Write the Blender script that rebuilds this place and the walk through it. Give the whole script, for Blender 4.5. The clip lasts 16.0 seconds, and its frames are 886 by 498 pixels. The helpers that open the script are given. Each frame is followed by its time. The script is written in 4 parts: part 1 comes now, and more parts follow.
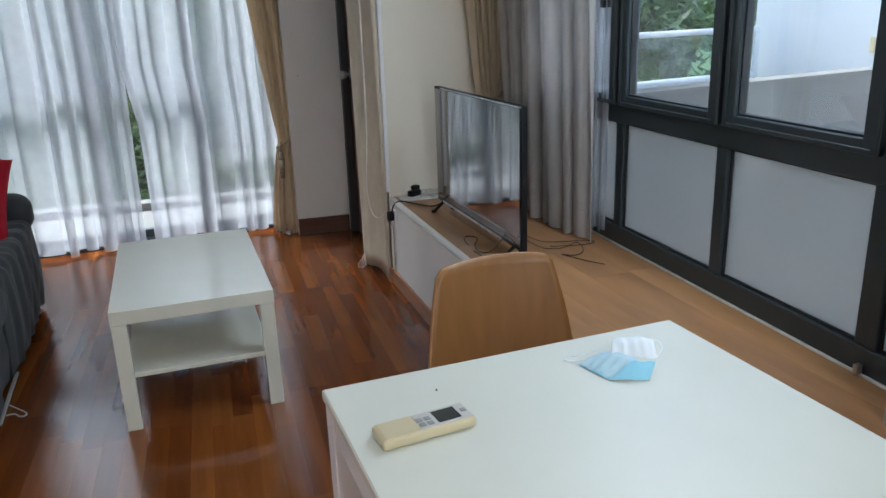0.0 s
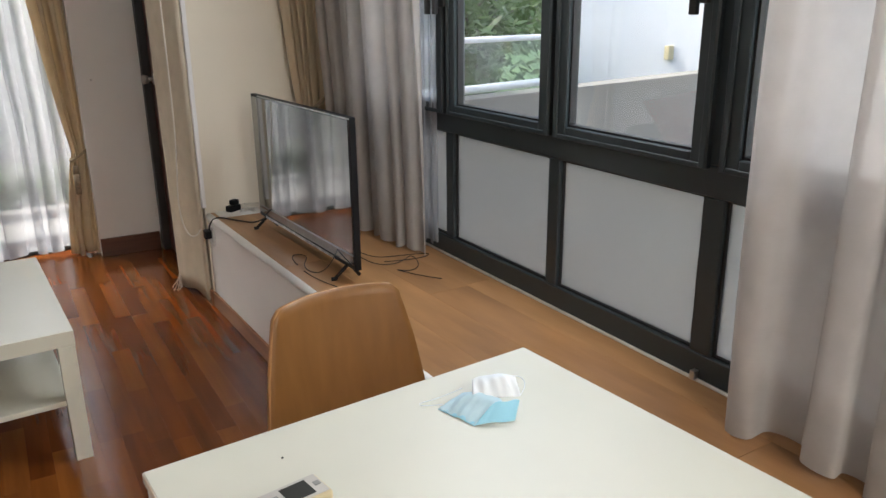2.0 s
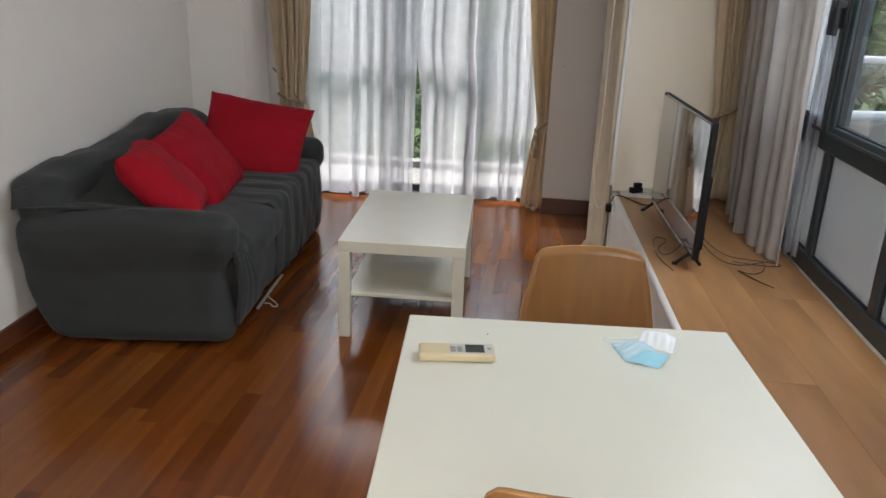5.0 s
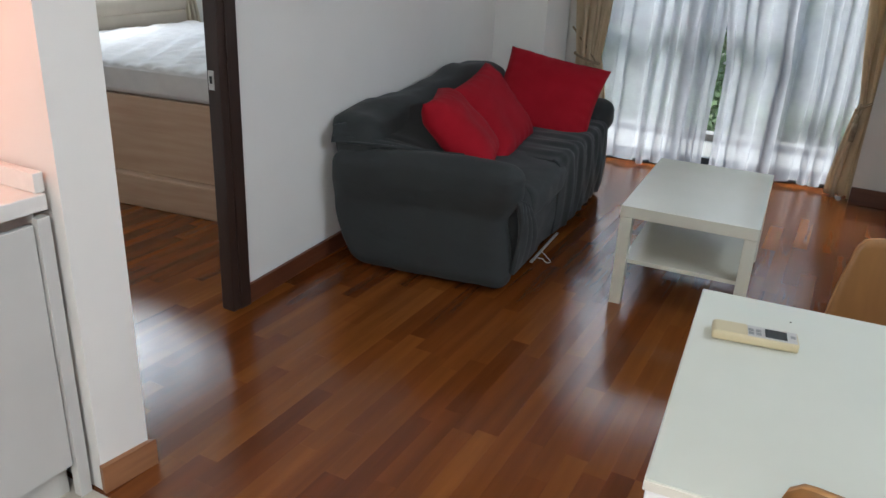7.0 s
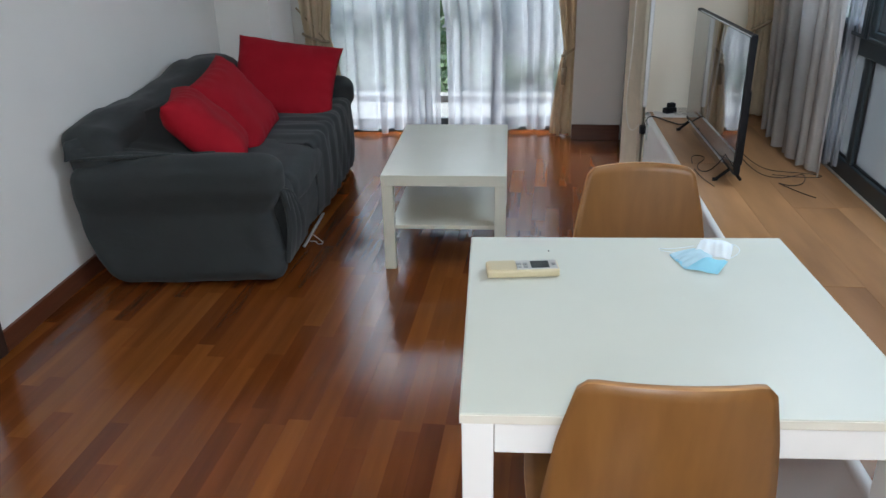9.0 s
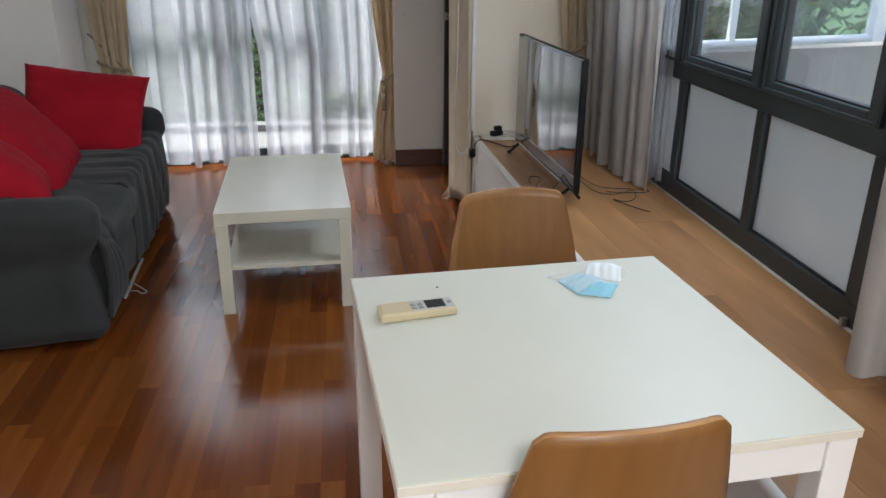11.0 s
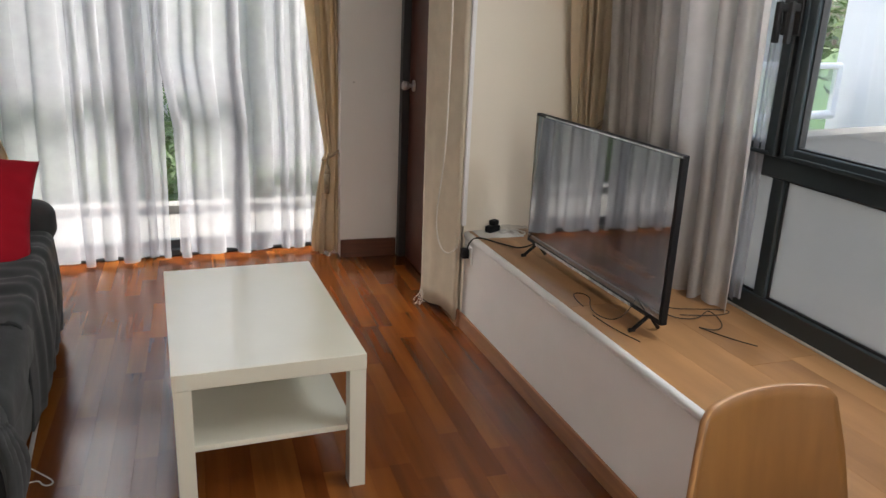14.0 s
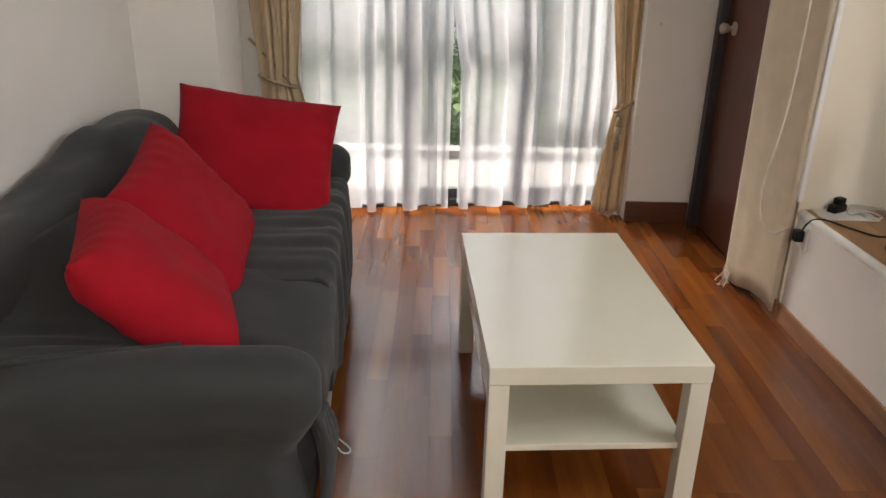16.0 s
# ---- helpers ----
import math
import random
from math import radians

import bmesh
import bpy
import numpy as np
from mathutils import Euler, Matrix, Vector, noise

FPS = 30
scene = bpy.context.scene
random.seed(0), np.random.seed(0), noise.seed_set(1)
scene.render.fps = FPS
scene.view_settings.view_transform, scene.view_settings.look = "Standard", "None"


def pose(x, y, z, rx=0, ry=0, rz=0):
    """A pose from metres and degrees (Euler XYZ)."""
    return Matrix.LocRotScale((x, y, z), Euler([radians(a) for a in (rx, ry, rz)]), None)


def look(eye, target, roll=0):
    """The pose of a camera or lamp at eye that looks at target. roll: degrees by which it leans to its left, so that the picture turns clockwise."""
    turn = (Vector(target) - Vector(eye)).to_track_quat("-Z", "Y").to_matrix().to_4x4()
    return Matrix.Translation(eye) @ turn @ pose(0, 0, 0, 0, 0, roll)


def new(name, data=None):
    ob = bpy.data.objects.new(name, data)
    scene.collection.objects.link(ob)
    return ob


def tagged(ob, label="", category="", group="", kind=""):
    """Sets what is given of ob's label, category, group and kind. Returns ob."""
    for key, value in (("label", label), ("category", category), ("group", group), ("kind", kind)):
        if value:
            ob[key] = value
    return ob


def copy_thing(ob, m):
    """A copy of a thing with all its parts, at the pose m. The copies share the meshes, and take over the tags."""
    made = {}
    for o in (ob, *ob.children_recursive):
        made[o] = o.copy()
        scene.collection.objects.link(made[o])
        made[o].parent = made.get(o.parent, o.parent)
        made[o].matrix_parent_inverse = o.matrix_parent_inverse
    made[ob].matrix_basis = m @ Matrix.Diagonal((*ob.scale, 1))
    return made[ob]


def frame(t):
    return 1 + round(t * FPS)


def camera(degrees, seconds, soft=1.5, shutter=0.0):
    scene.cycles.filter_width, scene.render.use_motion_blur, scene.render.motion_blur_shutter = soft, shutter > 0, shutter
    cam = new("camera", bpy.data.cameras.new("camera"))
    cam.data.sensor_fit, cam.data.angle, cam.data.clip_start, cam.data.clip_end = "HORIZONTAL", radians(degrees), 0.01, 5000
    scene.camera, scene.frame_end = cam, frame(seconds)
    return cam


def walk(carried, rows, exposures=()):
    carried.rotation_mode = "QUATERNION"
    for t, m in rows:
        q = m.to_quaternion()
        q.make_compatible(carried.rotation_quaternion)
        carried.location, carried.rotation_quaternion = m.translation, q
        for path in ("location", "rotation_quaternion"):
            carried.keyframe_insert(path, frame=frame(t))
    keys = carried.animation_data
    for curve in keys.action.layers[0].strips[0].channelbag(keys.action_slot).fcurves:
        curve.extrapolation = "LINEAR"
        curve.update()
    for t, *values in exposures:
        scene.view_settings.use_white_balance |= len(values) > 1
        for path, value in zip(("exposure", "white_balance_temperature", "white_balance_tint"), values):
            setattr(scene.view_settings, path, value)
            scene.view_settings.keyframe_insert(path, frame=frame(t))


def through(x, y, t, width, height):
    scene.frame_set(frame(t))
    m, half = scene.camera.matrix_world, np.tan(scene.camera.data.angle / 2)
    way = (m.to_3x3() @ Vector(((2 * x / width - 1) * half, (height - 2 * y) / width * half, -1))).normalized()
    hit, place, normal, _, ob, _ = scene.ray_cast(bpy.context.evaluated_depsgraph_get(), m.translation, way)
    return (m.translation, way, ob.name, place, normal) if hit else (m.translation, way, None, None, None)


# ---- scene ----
cam = camera(60.5, 16.0)
PATH = [
    (0, (0.051, 0.071, 1.374), (0.593, 1.903, 0.781), -1.9),
    (0.5, (0.035, 0.211, 1.388), (0.763, 1.982, 0.81), -2.2),
    (1, (-0.011, 0.3, 1.375), (0.89, 1.995, 0.812), 0.8),
    (1.5, (-0.002, 0.293, 1.386), (0.987, 1.931, 0.806), 0.4),
    (2, (0.073, 0.235, 1.392), (1.043, 1.877, 0.79), -0.5),
    (2.5, (0.289, 0.05, 1.39), (0.929, 1.835, 0.756), -0.0),
    (3, (0.398, -0.09, 1.412), (0.943, 1.702, 0.71), -0.9),
    (3.5, (0.385, -0.206, 1.444), (0.922, 1.582, 0.728), 0.2),
    (4, (0.437, -0.296, 1.469), (0.734, 1.563, 0.794), 0.6),
    (4.5, (0.452, -0.323, 1.468), (0.492, 1.575, 0.838), 1.5),
    (5, (0.449, -0.34, 1.468), (0.228, 1.542, 0.83), 2.3),
    (7.3, (0.36, -0.362, 1.44), (-0.503, 1.276, 0.683), 2.9),
    (7.5, (0.352, -0.362, 1.451), (-0.487, 1.288, 0.692), 2.9),
    (8, (0.358, -0.341, 1.453), (-0.402, 1.354, 0.713), 2.1),
    (8.3, (0.371, -0.35, 1.453), (-0.278, 1.39, 0.711), 1.5),
    (8.5, (0.375, -0.369, 1.459), (-0.16, 1.402, 0.698), 0.6),
    (9, (0.366, -0.429, 1.46), (0.099, 1.388, 0.668), -1.3),
    (11.5, (0.137, -0.219, 1.438), (0.427, 1.641, 0.762), 1.5),
    (12, (0.078, -0.108, 1.45), (0.433, 1.766, 0.85), 2.3),
    (12.5, (-0.008, 0.072, 1.451), (0.444, 1.939, 0.895), 2.8),
    (13, (-0.061, 0.252, 1.435), (0.443, 2.113, 0.903), 2.2),
    (13.5, (-0.114, 0.501, 1.447), (0.438, 2.349, 0.918), 1.3),
    (14, (-0.253, 0.68, 1.421), (0.345, 2.494, 0.829), 2.5),
    (14.5, (-0.411, 0.761, 1.408), (0.137, 2.561, 0.73), 4.3),
    (15, (-0.461, 0.836, 1.39), (-0.098, 2.657, 0.648), 4.1),
    (15.5, (-0.482, 0.982, 1.402), (-0.368, 2.831, 0.647), 2.8),
    (16, (-0.491, 1.1, 1.391), (-0.474, 2.953, 0.637), 1.3),
]
EXPOSURE = 1.95
# the phone's camera cools its picture while the darker side of the room fills it
LIGHT = [(0.0, EXPOSURE - 0.1, 5350, 5), (0.6, EXPOSURE - 0.05, 5800, 7), (1.3, EXPOSURE + 0.05, 6250, 10), (2.2, EXPOSURE + 0.1, 6250, 10), (3.0, EXPOSURE - 0.35, 6150, 10), (3.6, EXPOSURE - 0.3, 6150, 10),
         (4.2, EXPOSURE - 0.05, 6100, 10), (4.8, EXPOSURE, 6100, 10), (7.4, EXPOSURE - 0.15, 5350, 4), (8.0, EXPOSURE - 0.15, 5050, 2), (8.5, EXPOSURE - 0.1, 5200, 2), (9.1, EXPOSURE, 5400, 5),
         (11.5, EXPOSURE - 0.05, 5800, 8), (12.5, EXPOSURE + 0.05, 5900, 9), (13.5, EXPOSURE + 0.1, 6150, 10), (15.0, EXPOSURE + 0.35, 6600, 12), (16.0, EXPOSURE + 0.35, 6700, 12)]
walk(cam, [(t, look(eye, target, roll)) for t, eye, target, roll in PATH], LIGHT)

# ---- world and lights ----
SUN_UP, SUN_ROUND = 50, -35
world = bpy.data.worlds.new("sky")
scene.world = world
world.use_nodes = True
wn = world.node_tree.nodes
sky = wn.new("ShaderNodeTexSky")
sky.sky_type, sky.sun_disc = "NISHITA", False
sky.sun_elevation, sky.sun_rotation = radians(SUN_UP), radians(SUN_ROUND)
sky.air_density, sky.dust_density, sky.ozone_density = 1.0, 5.0, 0.6
world.node_tree.links.new(sky.outputs[0], wn["Background"].inputs[0])
wn["Background"].inputs[1].default_value = 0.15

sun = new("sun", bpy.data.lights.new("sun", "SUN"))
sun.data.energy, sun.data.angle, sun.data.color = 1.5, radians(20), (1.0, 0.96, 0.9)
sd = Vector((math.sin(radians(SUN_ROUND)) * math.cos(radians(SUN_UP)), math.cos(radians(SUN_ROUND)) * math.cos(radians(SUN_UP)), math.sin(radians(SUN_UP))))
sun.matrix_world = look(sd * 30, (0, 0, 0))


def area(name, eye, target, w, h, watts, colour=(1, 1, 1)):
    lamp = new(name, bpy.data.lights.new(name, "AREA"))
    lamp.data.shape, lamp.data.size, lamp.data.size_y = "RECTANGLE", w, h
    lamp.data.energy, lamp.data.color = watts, colour
    lamp.matrix_world = look(eye, target)
    return lamp


# daylight in the upper part of the window openings, above the curtain line of sight
area("window_skylight_side", (1.52, 2.05, 2.08), (0.0, 2.05, 0.5), 1.3, 0.5, 6.5, (0.97, 0.99, 1.0))
area("window_skylight_bedroom", (-4.47, 3.2, 1.68), (-3.0, 3.2, 1.0), 2.5, 1.2, 9, (0.96, 0.98, 1.0))
# unseen fill light added behind the camera to brighten walls and bench front
area("added_fill_light", (0.45, -1.45, 2.53), (0.45, -1.45, 0.0), 0.5, 0.5, 19, (1.0, 0.95, 0.88))
area("kitchen_under_cabinet_lamp", (-1.5, 0.35, 1.5), (-1.5, 0.45, 0.9), 0.5, 0.1, 0.8, (1.0, 0.20, 0.03))


# ---- materials ----
def mat(name, c1, c2=None, scale=3.0, rough=0.5, rough2=None, bump=0.0, bump_scale=60.0, metal=0.0, coat=0.0, stretch=(1, 1, 1), detail=4.0, sheen=0.0, spec=0.5):
    m = bpy.data.materials.new(name)
    m.use_nodes = True
    nt, p = m.node_tree, m.node_tree.nodes["Principled BSDF"]
    p.inputs["Roughness"].default_value, p.inputs["Metallic"].default_value = rough, metal
    p.inputs["Coat Weight"].default_value, p.inputs["Coat Roughness"].default_value = coat, 0.12
    p.inputs["Sheen Weight"].default_value, p.inputs["Specular IOR Level"].default_value = sheen, spec
    co = nt.nodes.new("ShaderNodeTexCoord")
    mp = nt.nodes.new("ShaderNodeMapping")
    mp.inputs["Scale"].default_value = stretch
    nt.links.new(co.outputs["Object"], mp.inputs[0])
    n1 = nt.nodes.new("ShaderNodeTexNoise")
    n1.inputs["Scale"].default_value, n1.inputs["Detail"].default_value = scale, detail
    nt.links.new(mp.outputs[0], n1.inputs["Vector"])
    ramp = nt.nodes.new("ShaderNodeValToRGB")
    c2 = c2 or tuple(0.88 * v for v in c1)
    ramp.color_ramp.elements[0].position, ramp.color_ramp.elements[1].position = 0.3, 0.7
    ramp.color_ramp.elements[0].color, ramp.color_ramp.elements[1].color = (*c2, 1), (*c1, 1)
    nt.links.new(n1.outputs[0], ramp.inputs[0])
    nt.links.new(ramp.outputs[0], p.inputs["Base Color"])
    if rough2 is not None:
        mr = nt.nodes.new("ShaderNodeMapRange")
        mr.inputs[3].default_value, mr.inputs[4].default_value = rough, rough2
        nt.links.new(n1.outputs[0], mr.inputs[0])
        nt.links.new(mr.outputs[0], p.inputs["Roughness"])
    if bump:
        n2 = nt.nodes.new("ShaderNodeTexNoise")
        n2.inputs["Scale"].default_value, n2.inputs["Detail"].default_value = bump_scale, 3
        nt.links.new(mp.outputs[0], n2.inputs["Vector"])
        b = nt.nodes.new("ShaderNodeBump")
        b.inputs["Strength"].default_value, b.inputs["Distance"].default_value = bump, 0.01
        nt.links.new(n2.outputs[0], b.inputs["Height"])
        nt.links.new(b.outputs[0], p.inputs["Normal"])
    return m


def plank_mat(name, dark, mid, light, rough, tone, coat=0.0, grain=(18, 1.2, 18), spec=0.5, streak=0.55):
    """Wood in pieces: the tone of each comes from Object Info's Random, or from a per-face value."""
    m = mat(name, mid, dark, 1.0, rough, rough + 0.06, 0.04, 40, coat=coat, stretch=grain, spec=spec)
    nt = m.node_tree
    p = nt.nodes["Principled BSDF"]
    if tone == "object":
        src = nt.nodes.new("ShaderNodeObjectInfo").outputs["Random"]
    else:
        at = nt.nodes.new("ShaderNodeAttribute")
        at.attribute_name = "tone"
        src = at.outputs["Fac"]
    r = nt.nodes.new("ShaderNodeValToRGB")
    e = r.color_ramp.elements
    e[0].position, e[1].position = 0.0, 1.0
    e[0].color, e[1].color = (*dark, 1), (*light, 1)
    x = e.new(0.5)
    x.color = (*mid, 1)
    nt.links.new(src, r.inputs[0])
    mix = nt.nodes.new("ShaderNodeMix")
    mix.data_type, mix.blend_type = "RGBA", "MULTIPLY"
    mix.inputs[0].default_value = streak
    old = [k for k in nt.nodes if k.bl_idname == "ShaderNodeValToRGB" and k != r][0]
    old.color_ramp.elements[0].color, old.color_ramp.elements[1].color = (0.45, 0.4, 0.36, 1), (1.25, 1.25, 1.25, 1)
    nt.links.new(r.outputs[0], mix.inputs[6])
    nt.links.new(old.outputs[0], mix.inputs[7])
    nt.links.new(mix.outputs[2], p.inputs["Base Color"])
    return m


def cloth_mat(name, colour, through, clear, rough=0.9, weave=900.0):
    """Cloth that lets light through: diffuse, translucent and a little open."""
    m = bpy.data.materials.new(name)
    m.use_nodes = True
    nt = m.node_tree
    nt.nodes.remove(nt.nodes["Principled BSDF"])
    out = nt.nodes["Material Output"]
    d, tl, tr = (nt.nodes.new("ShaderNodeBsdf" + k) for k in ("Diffuse", "Translucent", "Transparent"))
    co = nt.nodes.new("ShaderNodeTexCoord")
    n = nt.nodes.new("ShaderNodeTexNoise")
    n.inputs["Scale"].default_value, n.inputs["Detail"].default_value = 14, 5
    nt.links.new(co.outputs["Object"], n.inputs["Vector"])
    r = nt.nodes.new("ShaderNodeValToRGB")
    r.color_ramp.elements[0].color, r.color_ramp.elements[1].color = (*[0.9 * v for v in colour], 1), (*colour, 1)
    r.color_ramp.elements[0].position, r.color_ramp.elements[1].position = 0.3, 0.7
    nt.links.new(n.outputs[0], r.inputs[0])
    nt.links.new(r.outputs[0], d.inputs["Color"])
    nt.links.new(r.outputs[0], tl.inputs["Color"])
    w = nt.nodes.new("ShaderNodeTexNoise")
    w.inputs["Scale"].default_value = weave
    nt.links.new(co.outputs["Object"], w.inputs["Vector"])
    b = nt.nodes.new("ShaderNodeBump")
    b.inputs["Strength"].default_value, b.inputs["Distance"].default_value = 0.15, 0.002
    nt.links.new(w.outputs[0], b.inputs["Height"])
    nt.links.new(b.outputs[0], d.inputs["Normal"])
    m1, m2 = nt.nodes.new("ShaderNodeMixShader"), nt.nodes.new("ShaderNodeMixShader")
    m1.inputs[0].default_value, m2.inputs[0].default_value = through, clear
    nt.links.new(d.outputs[0], m1.inputs[1])
    nt.links.new(tl.outputs[0], m1.inputs[2])
    nt.links.new(m1.outputs[0], m2.inputs[1])
    nt.links.new(tr.outputs[0], m2.inputs[2])
    nt.links.new(m2.outputs[0], out.inputs["Surface"])
    return m


def glass_mat(name, tint=(0.97, 0.99, 0.98), ior=1.6):
    m = bpy.data.materials.new(name)
    m.use_nodes = True
    nt = m.node_tree
    nt.nodes.remove(nt.nodes["Principled BSDF"])
    tr, gl = nt.nodes.new("ShaderNodeBsdfTransparent"), nt.nodes.new("ShaderNodeBsdfGlossy")
    tr.inputs[0].default_value = (*tint, 1)
    gl.inputs["Roughness"].default_value = 0.01
    fr, mx = nt.nodes.new("ShaderNodeLayerWeight"), nt.nodes.new("ShaderNodeMixShader")
    fr.inputs[0].default_value = 0.5
    pw, ma = nt.nodes.new("ShaderNodeMath"), nt.nodes.new("ShaderNodeMath")
    pw.operation, ma.operation = "POWER", "MULTIPLY_ADD"
    pw.inputs[1].default_value = 4.0
    ma.inputs[1].default_value, ma.inputs[2].default_value = 0.8, (ior - 1) ** 2 / (ior + 1) ** 2
    nt.links.new(fr.outputs["Facing"], pw.inputs[0])
    nt.links.new(pw.outputs[0], ma.inputs[0])
    nt.links.new(ma.outputs[0], mx.inputs[0])
    nt.links.new(tr.outputs[0], mx.inputs[1])
    nt.links.new(gl.outputs[0], mx.inputs[2])
    nt.links.new(mx.outputs[0], nt.nodes["Material Output"].inputs["Surface"])
    return m


M_WALL = mat("wall_paint", (0.80, 0.78, 0.74), (0.77, 0.75, 0.71), 2.0, 0.75, 0.85, 0.05, 220)
M_CREAM = mat("cream_wall_paint", (0.80, 0.74, 0.62), (0.77, 0.71, 0.59), 2.0, 0.75, 0.85, 0.05, 220)
M_CEIL = mat("ceiling_paint", (0.82, 0.82, 0.80), None, 2.0, 0.9)
M_WHITE = mat("white_gloss_paint", (0.82, 0.81, 0.79), (0.78, 0.77, 0.75), 4.0, 0.4, 0.5, 0.02, 90)
M_LACQ = mat("white_lacquer", (0.60, 0.59, 0.49), (0.575, 0.565, 0.465), 5.0, 0.16, 0.22, 0.01, 150)
M_TABLE = mat("white_melamine", (0.60, 0.61, 0.53), (0.58, 0.59, 0.51), 6.0, 0.38, 0.46, 0.02, 350)
M_EDGE = mat("table_edge", (0.72, 0.69, 0.60), (0.66, 0.63, 0.54), 8.0, 0.45)
M_FLOOR = plank_mat("merbau_planks", (0.118, 0.030, 0.0055), (0.160, 0.045, 0.0075), (0.220, 0.072, 0.013), 0.11, "object", 0.0)
M_FLOOR2 = plank_mat("merbau_planks_far", (0.118, 0.030, 0.0055), (0.160, 0.045, 0.0075), (0.220, 0.072, 0.013), 0.11, "face", 0.0)
M_UNDER = mat("floor_joint", (0.16, 0.048, 0.013), None, 5.0, 0.6)
M_BASE = mat("baseboard_wood", (0.12, 0.040, 0.018), (0.08, 0.026, 0.012), 2.0, 0.35, 0.42, 0.03, 60, stretch=(2, 2, 30))
M_BASE2 = mat("bench_skirting_wood", (0.36, 0.17, 0.075), (0.25, 0.11, 0.05), 2.0, 0.38, 0.45, 0.03, 60, stretch=(20, 1.2, 20))
M_BENCH = plank_mat("oak_laminate", (0.29, 0.145, 0.055), (0.36, 0.19, 0.078), (0.43, 0.235, 0.10), 0.30, "object", 0.0, (7, 1.1, 7), 0.45, 0.85)
M_BENCH_U = mat("laminate_joint", (0.16, 0.08, 0.04), None, 5.0, 0.6)
M_ALU = mat("grey_powder_coat", (0.030, 0.043, 0.050), (0.026, 0.037, 0.043), 9.0, 0.38, 0.46, 0.02, 400)
M_GASKET = mat("black_rubber", (0.012, 0.012, 0.012), None, 9.0, 0.6)
M_SEAL = mat("white_sealant", (0.7, 0.68, 0.62), (0.5, 0.46, 0.4), 14.0, 0.6)
M_GLASS = glass_mat("window_glass")


def frost_mat(name, colour):
    """Frosted glass: scatters the light that comes through, with a smooth inner face."""
    m = glass_mat(name)
    nt = m.node_tree
    mx = nt.nodes["Material Output"].inputs["Surface"].links[0].from_node
    tl = nt.nodes.new("ShaderNodeBsdfTranslucent")
    co = nt.nodes.new("ShaderNodeTexCoord")
    n = nt.nodes.new("ShaderNodeTexNoise")
    n.inputs["Scale"].default_value = 2.2
    nt.links.new(co.outputs["Object"], n.inputs["Vector"])
    r = nt.nodes.new("ShaderNodeValToRGB")
    r.color_ramp.elements[0].color, r.color_ramp.elements[1].color = (*[0.88 * v for v in colour], 1), (*colour, 1)
    nt.links.new(n.outputs[0], r.inputs[0])
    nt.links.new(r.outputs[0], tl.inputs["Color"])
    m2 = nt.nodes.new("ShaderNodeMixShader")
    m2.inputs[0].default_value = 0.80
    nt.links.new(mx.inputs[1].links[0].from_socket, m2.inputs[1])
    nt.links.new(tl.outputs[0], m2.inputs[2])
    nt.links.new(m2.outputs[0], mx.inputs[1])
    return m


M_FROST = frost_mat("frosted_glass", (0.34, 0.335, 0.315))
M_GREENGLASS = glass_mat("balcony_glass", (0.80, 0.88, 0.85), 1.9)
M_SHEER = cloth_mat("sheer_white_voile", (0.61, 0.63, 0.67), 0.55, 0.42)
M_SHEER2 = cloth_mat("sheer_grey_voile", (0.60, 0.57, 0.54), 0.42, 0.12)
M_DRAPE = cloth_mat("beige_drape_satin", (0.70, 0.585, 0.41), 0.36, 0.0)
M_ROPE = mat("tieback_rope", (0.40, 0.32, 0.21), (0.25, 0.2, 0.13), 60, 0.8, None, 0.3, 200)
M_BLIND = cloth_mat("beige_blind_fabric", (0.66, 0.58, 0.45), 0.15, 0.0)
M_SOFA = mat("charcoal_stretch_cover", (0.027, 0.031, 0.031), (0.021, 0.024, 0.024), 6.0, 0.78, 0.88, 0.55, 9, sheen=0.08, stretch=(1.0, 0.6, 1.8))
M_SOFA_F = mat("sofa_underside", (0.5, 0.48, 0.44), None, 8.0, 0.9)
M_RED = mat("red_cotton", (0.33, 0.004, 0.014), (0.28, 0.003, 0.011), 7.0, 0.85, 0.92, 0.12, 300, sheen=0.0, spec=0.25)
M_PLY = mat("oak_plywood", (0.225, 0.105, 0.026), (0.185, 0.082, 0.019), 2.4, 0.36, 0.44, 0.02, 50, stretch=(14, 14, 1.2))
M_PLYEDGE = mat("plywood_edge", (0.46, 0.25, 0.09), (0.30, 0.14, 0.05), 2.0, 0.5, None, 0.05, 30, stretch=(3, 90, 3))
M_LEG = mat("brown_steel_tube", (0.16, 0.075, 0.035), None, 9.0, 0.4, None, metal=0.2)
M_TVB = mat("black_plastic", (0.010, 0.010, 0.011), (0.008, 0.008, 0.009), 20, 0.45, 0.5, spec=0.2)
M_SCREEN = mat("tv_screen", (0.010, 0.011, 0.013), (0.008, 0.009, 0.011), 2.0, 0.04, 0.06, coat=1.0, spec=1.0)
M_SCREEN.node_tree.nodes["Principled BSDF"].inputs["Coat Roughness"].default_value = 0.02
M_SCREEN.node_tree.nodes["Principled BSDF"].inputs["Coat IOR"].default_value = 1.55
M_FILM = mat("silver_trim", (0.75, 0.75, 0.76), (0.3, 0.3, 0.32), 40, 0.25, 0.45, metal=0.8)
M_CABLE = mat("black_cable", (0.012, 0.012, 0.012), None, 20, 0.5)
M_WCABLE = mat("white_cable", (0.72, 0.68, 0.6), None, 20, 0.5)
M_REMOTE = mat("ivory_plastic", (0.56, 0.49, 0.31), (0.52, 0.45, 0.28), 12, 0.42)
